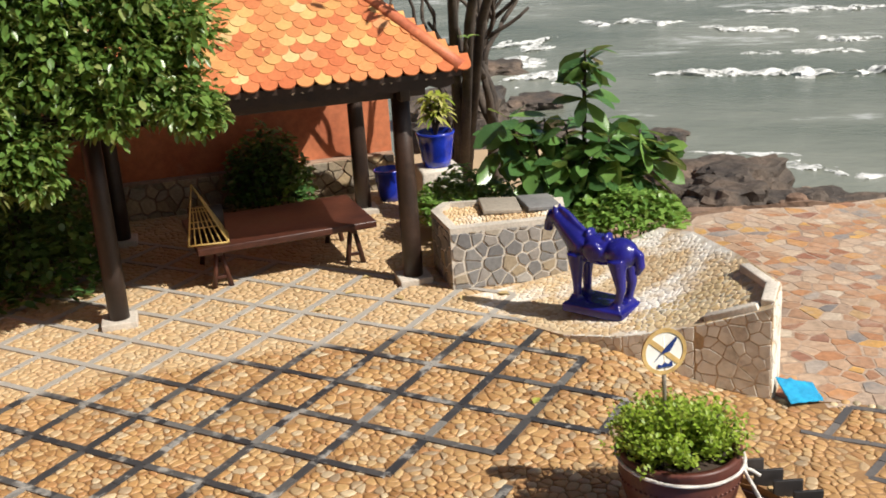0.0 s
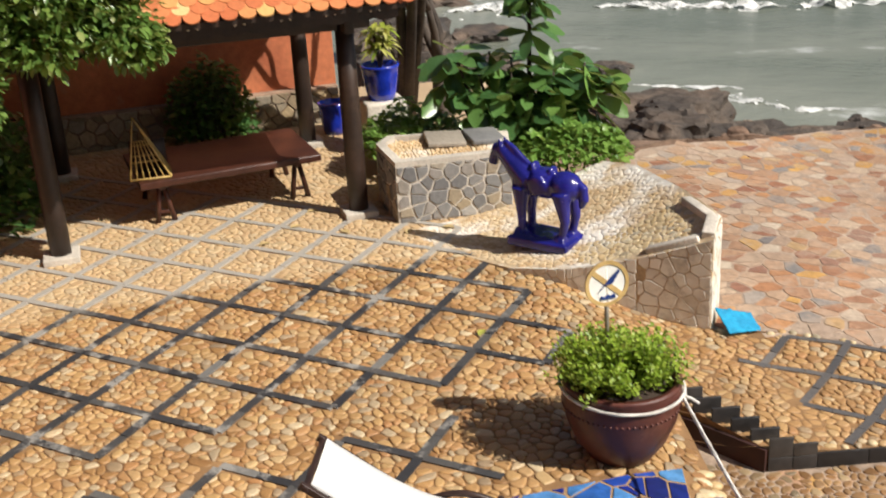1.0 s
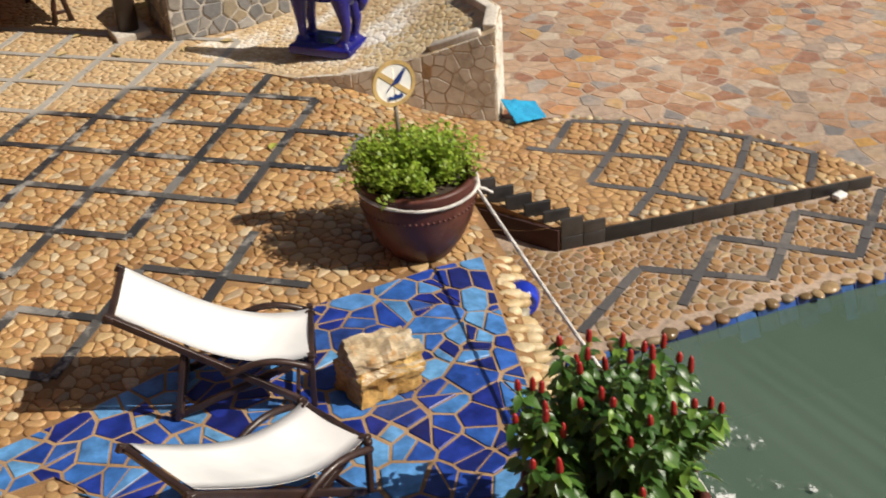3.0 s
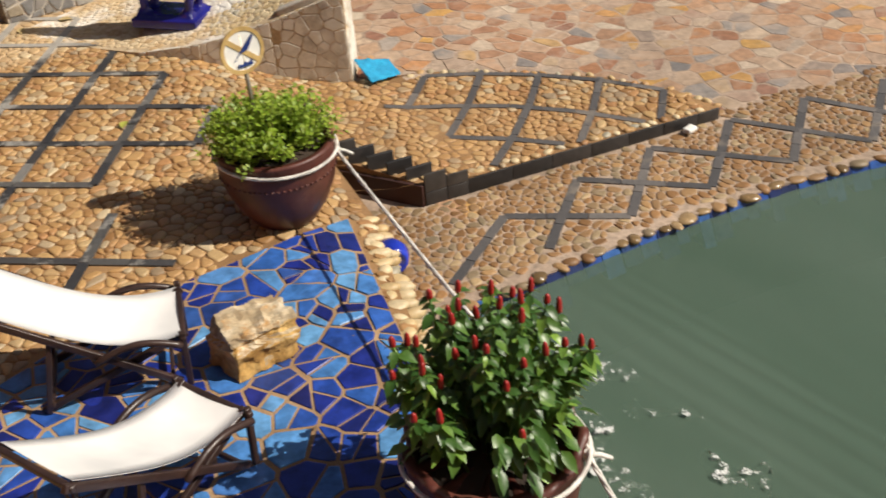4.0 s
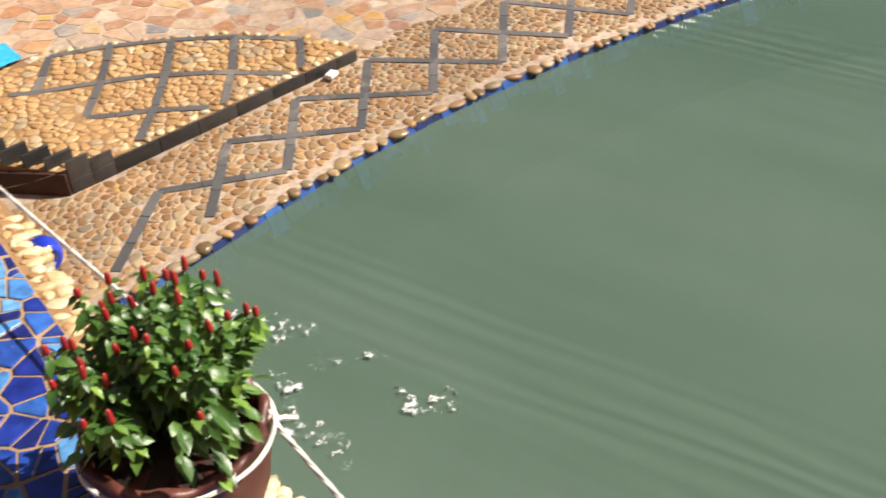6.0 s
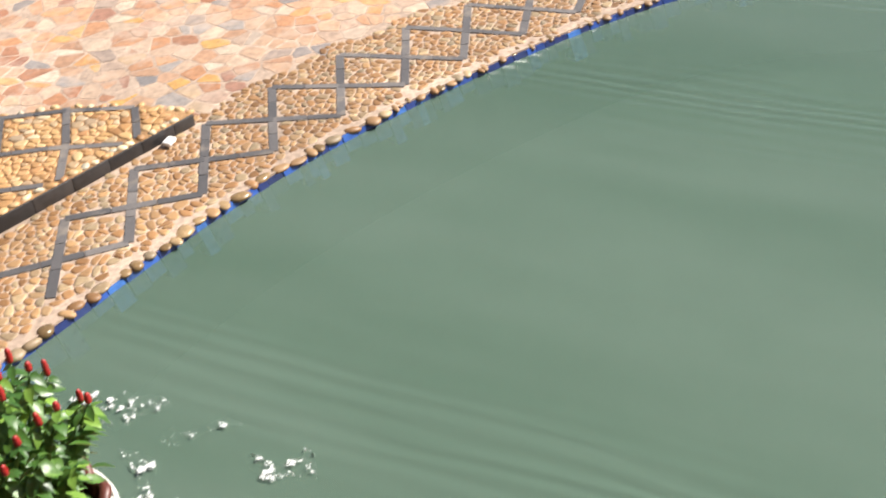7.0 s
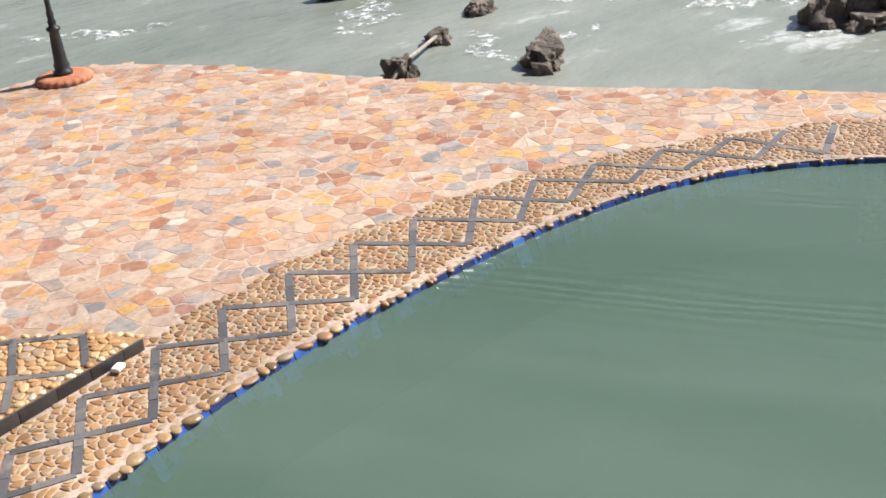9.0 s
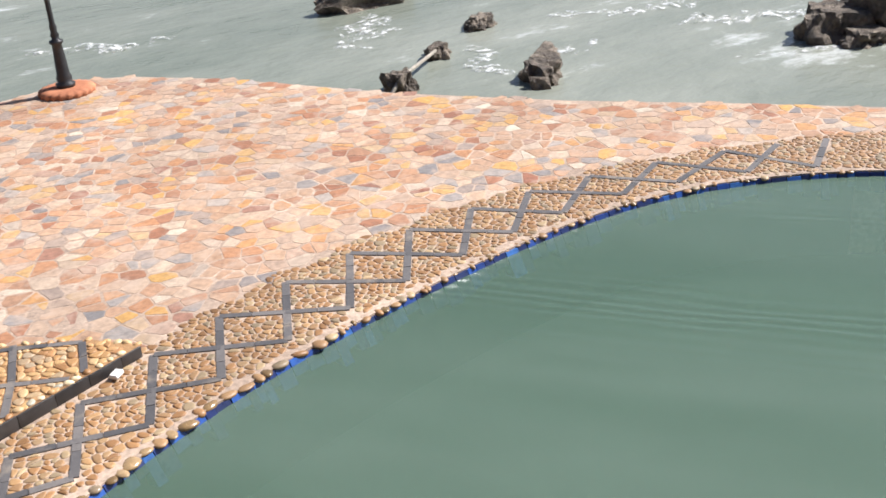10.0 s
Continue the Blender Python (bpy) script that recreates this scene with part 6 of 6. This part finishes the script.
# tree added at the edge of view to keep western sky light off the pavilion
def build_side_tree():
    th = thing("tree", pose(-6.0, 12.2, 0), "dark dense tree added beside the pavilion to block sky light", "tree", "trees")
    rng = random.Random(191)
    lv, wood = Leaves("oval"), bmesh.new()
    tube([(0, 0, -0.05), (0.05, 0, 0.9), (0.0, 0.05, 2.0)], [0.13, 0.1, 0.07], 9, wood)
    for c, r in (((0.2, -0.6, 0.75), 0.75), ((0.5, 0.3, 0.9), 0.8), ((0.3, -0.2, 1.8), 0.9), ((0.2, 0.9, 1.6), 0.9), ((-0.1, -1.0, 1.9), 0.8), ((0.2, 0.2, 2.9), 0.9), ((1.2, -1.2, 2.7), 0.7), ((1.1, -0.1, 2.3), 0.7), ((0.9, 1.3, 2.4), 0.8)):
        tube([(0, 0, 0.6), Vector(c) * 0.6 + Vector((0, 0, 0.3)), c], [0.05, 0.03, 0.012], 6, wood)
        for p, v in blob_points(rng, int(2200 * r), c, (r, r, r * 0.85), 0.4):
            lv.add(p, (v.x + rng.gauss(0, 0.6), v.y + rng.gauss(0, 0.6), rng.gauss(0, 0.5)), rng.uniform(0.08, 0.14), 0.25, 0.2, rng.uniform(-0.8, 0.8))
    part("trunk", wood, M_bark, th)
    lv.done("crown", L_big, th)


build_side_tree()
# plain unseen walls behind and beside the camera, added to hold back sky light
part_b = part("wall_south", box_bm((10.6, 0.3, 13.0), (-3.8, -1.15, 4.6), 0.02), M_terracotta)
tagged(part_b, "unseen terracotta house wall, raised to block sky light", "wall", "", "structure")
# added west of the pavilion, out of view, to dim its interior
part_w = part("wall_west", box_bm((0.3, 22.0, 4.0), (-7.6, 9.0, 1.8), 0.02), M_terracotta)
tagged(part_w, "unseen terracotta wall, added to block sky light", "wall", "", "structure")

# ---- paving stones ----
def pave_pebbles():
    rng = random.Random(11)
    near = []
    for p, poly in cells((-6.0, 2.2, 5.0, 15.0), 0.066, 0.46, aspect=1.14, seed=3, drop=0.22):
        if not inside(TERRACE, *p) or inside(MOSAIC, *p) or edge_gap(TERRACE, *p) < 0.045 or edge_gap(MOSAIC, *p) < 0.03:
            continue
        if p[1] > 7.9 and p[0] > -0.3 and (inside(PF, *p) or inside(PL, *p)):
            continue
        if p[1] > 12 and p[0] > -0.4 or p[1] > 14.3:
            continue
        if p[0] < -3.5 and p[1] < 7.5:
            continue
        s = stone(trimmed(poly, p), wedge_z, 0.0045, 0.011, True, rng)
        if s:
            near.append(s)
    paved(near, "pebble", lambda x, y: 0.2 < x < 1.9 and 5.9 < y < 7.1, M_pebble, M_pebble_p, terrace, "rounded orange and tan pebbles set close together")


def pave_deck():
    rng = random.Random(12)
    peb, flags = [], []
    for p, poly in cells((1.7, 2.0, 12.2, 7.2), 0.060, 0.46, aspect=1.15, seed=4, drop=0.22):
        x, y = p
        if inside(TERRACE, x, y) or not inside(DECK, x, y) or edge_gap(TERRACE, x, y) < 0.04:
            continue
        top = max(upper_y(x) + 0.16, 6.45 if x < 4.9 else 0) if x < 13 else 0
        if y > top + 0.05 * math.sin(7 * x) or y < pool_y(x) + 0.09 and x < 11.2:
            continue
        s = stone(trimmed(poly, p), flag_z, 0.0045, 0.008, True, rng)
        if s:
            peb.append(s)
    paved(peb, "pebble", lambda x, y: 2.0 < x < 3.6 and y < 6.0, M_deckp, M_deckp_p, deck, "brown and tan pebbles set close together")
    for p, poly in cells((2.2, 2.5, 13.6, 14.5), 0.145, 0.48, aspect=1.35, seed=6, drop=0.2):
        x, y = p
        if inside(TERRACE, x, y) or not inside(DECK, x, y) or edge_gap(TERRACE, x, y) < 0.08 or edge_gap(DECK, x, y) < 0.02:
            continue
        if x < 11.9 and y < upper_y(min(x, 12.5)) + 0.2:
            continue
        k = rng.uniform(0.82, 1.03)
        cx, cy, a = middle_area(poly)
        flags.append(stone([(cx + (q[0] - cx) * k, cy + (q[1] - cy) * k) for q in poly], flag_z, 0.005, 0.003, False, rng))
    paved(flags, "flagstone", lambda x, y: 3.0 < x < 7.5 and 6.2 < y < 9.0, M_flag, M_flag_p, deck, "irregular pink, ochre and grey flagstones", False)


def pave_mosaic():
    rng = random.Random(13)
    tagged(sheet([(p[0], p[1]) for p in MOSAIC], lambda x, y: terrace_z(x, y) + 0.014, 0.3, M_grout, "mosaic_bed", 0.05, terrace), "ochre grout between broken tiles")
    shards = []
    for p, poly in cells((-1.9, 1.9, 1.9, 6.2), 0.138, 0.52, aspect=1.25, seed=9, drop=0.27):
        cx, cy, area = middle_area(poly)
        if rng.random() < 0.5 and area > 0.016:
            a = rng.uniform(0, math.pi)
            n = (math.cos(a), math.sin(a))
            d = n[0] * cx + n[1] * cy + rng.uniform(-0.03, 0.03)
            shards += [c for c in (clip_half(poly, n, d), clip_half(poly, (-n[0], -n[1]), -d)) if len(c) > 2]
        else:
            shards.append(poly)
    for c in shards:
        mx, my, area = middle_area(c)
        if not inside(MOSAIC, mx, my) and edge_gap(MOSAIC, mx, my) > 0.25:
            continue
        bit = MOSAIC
        for i in range(len(c)):
            (ax, ay), (bx, by) = c[i - 1], c[i]
            n = (by - ay, ax - bx)
            if n[0] * (mx - ax) + n[1] * (my - ay) > 0:
                n = (-n[0], -n[1])
            bit = clip_half(bit, n, n[0] * ax + n[1] * ay)
            if len(bit) < 3:
                break
        if len(bit) > 2 and middle_area(bit)[2] > 0.0015:
            t = stone(bit, lambda x, y: terrace_z(x, y) + 0.012, rng.uniform(0.008, 0.014), 0.008, False, rng)
            if t:
                piece("broken_tile", t[0], t[1], M_blue_p, terrace)


def cobble(x, y, z, rx, ry, rz, turn, mat, parent, rng, name="edge_stone"):
    """One round, slightly lumpy stone lying half free."""
    bm = bmesh.new()
    bmesh.ops.create_icosphere(bm, subdivisions=2, radius=1)
    o = Vector((rng.uniform(0, 50), rng.uniform(0, 50), 0))
    for v in bm.verts:
        v.co *= 1 + 0.22 * noise.noise(v.co * 0.9 + o)
        v.co = Vector((v.co.x * rx, v.co.y * ry, v.co.z * rz))
    bmesh.ops.transform(bm, matrix=pose(x, y, z, 0, 0, turn), verts=bm.verts)
    return part(name, bm, mat, parent)


def edge_rows():
    rng = random.Random(21)
    # pale stones stacked along the terrace's edge
    for i in range(len(EDGE) - 2):
        a, b = Vector(EDGE[i]), Vector(EDGE[i + 1])
        n = int((b - a).length / 0.098)
        for k in range(n):
            p = a + (b - a) * ((k + rng.uniform(0.35, 0.65)) / n)
            ang = math.degrees(math.atan2(b.y - a.y, b.x - a.x)) + 90
            for row, (off, dz) in enumerate(((-0.06, 0.0), (0.03, -0.09), (0.05, -0.2))):
                cobble(p.x + off + rng.uniform(-0.02, 0.02), p.y, terrace_z(p.x, p.y) + dz, rng.uniform(0.055, 0.095), rng.uniform(0.036, 0.056), rng.uniform(0.026, 0.042), ang + rng.uniform(-18, 18), M_edge_p, terrace, rng)
    # large wet stones along the pool's rim
    x = 2.05
    while x < 11.0:
        r = rng.uniform(0.04, 0.085) if x < 6 else rng.uniform(0.025, 0.055)
        dy = pool_y(x + 0.05) - pool_y(x)
        ang = math.degrees(math.atan2(dy, 0.05))
        wet = rng.random() < (0.55 if x < 5.5 else 0.25)
        far = sstep(5.0, 7.5, x)
        cobble(x, pool_y(x) + 0.006 + 0.025 * far + rng.uniform(-0.032, 0.032), DECK_Z - 0.010 - 0.006 * far, r, rng.uniform(0.035, 0.07), rng.uniform(0.014, 0.028), ang + rng.uniform(-25, 25), M_wetedge_p if wet else M_deckp_p, deck, rng)
        x += 1.75 * r * math.cos(radians(ang)) + rng.choice((0.004, 0.012, 0.03, 0.06))
    # pebbles laid as an edging along the step of the wedge
    x = 2.5
    while x < 4.85:
        cobble(x, 6.40 + rng.uniform(-0.01, 0.02), wedge_z(x, 6.4) + 0.003, rng.uniform(0.025, 0.055), rng.uniform(0.022, 0.035), rng.uniform(0.014, 0.024), rng.uniform(-40, 40), M_edge_p if rng.random() < 0.4 else M_pebble_p, terrace, rng)
        x += rng.uniform(0.07, 0.11)
    for i in range(4, 9):
        a, b = Vector(TERRACE[i]), Vector(TERRACE[i + 1])
        n = int((b - a).length / 0.09)
        for k in range(n):
            p = a + (b - a) * ((k + 0.5) / n)
            if rng.random() < 0.8:
                cobble(p.x + rng.uniform(-0.02, 0.02), p.y + rng.uniform(-0.02, 0.02), wedge_z(p.x, p.y) - 0.006, rng.uniform(0.03, 0.05), rng.uniform(0.025, 0.04), rng.uniform(0.018, 0.028), rng.uniform(0, 180), M_edge_p if rng.random() < 0.5 else M_pebble_p, terrace, rng)


pave_pebbles()
pave_deck()
pave_mosaic()
edge_rows()
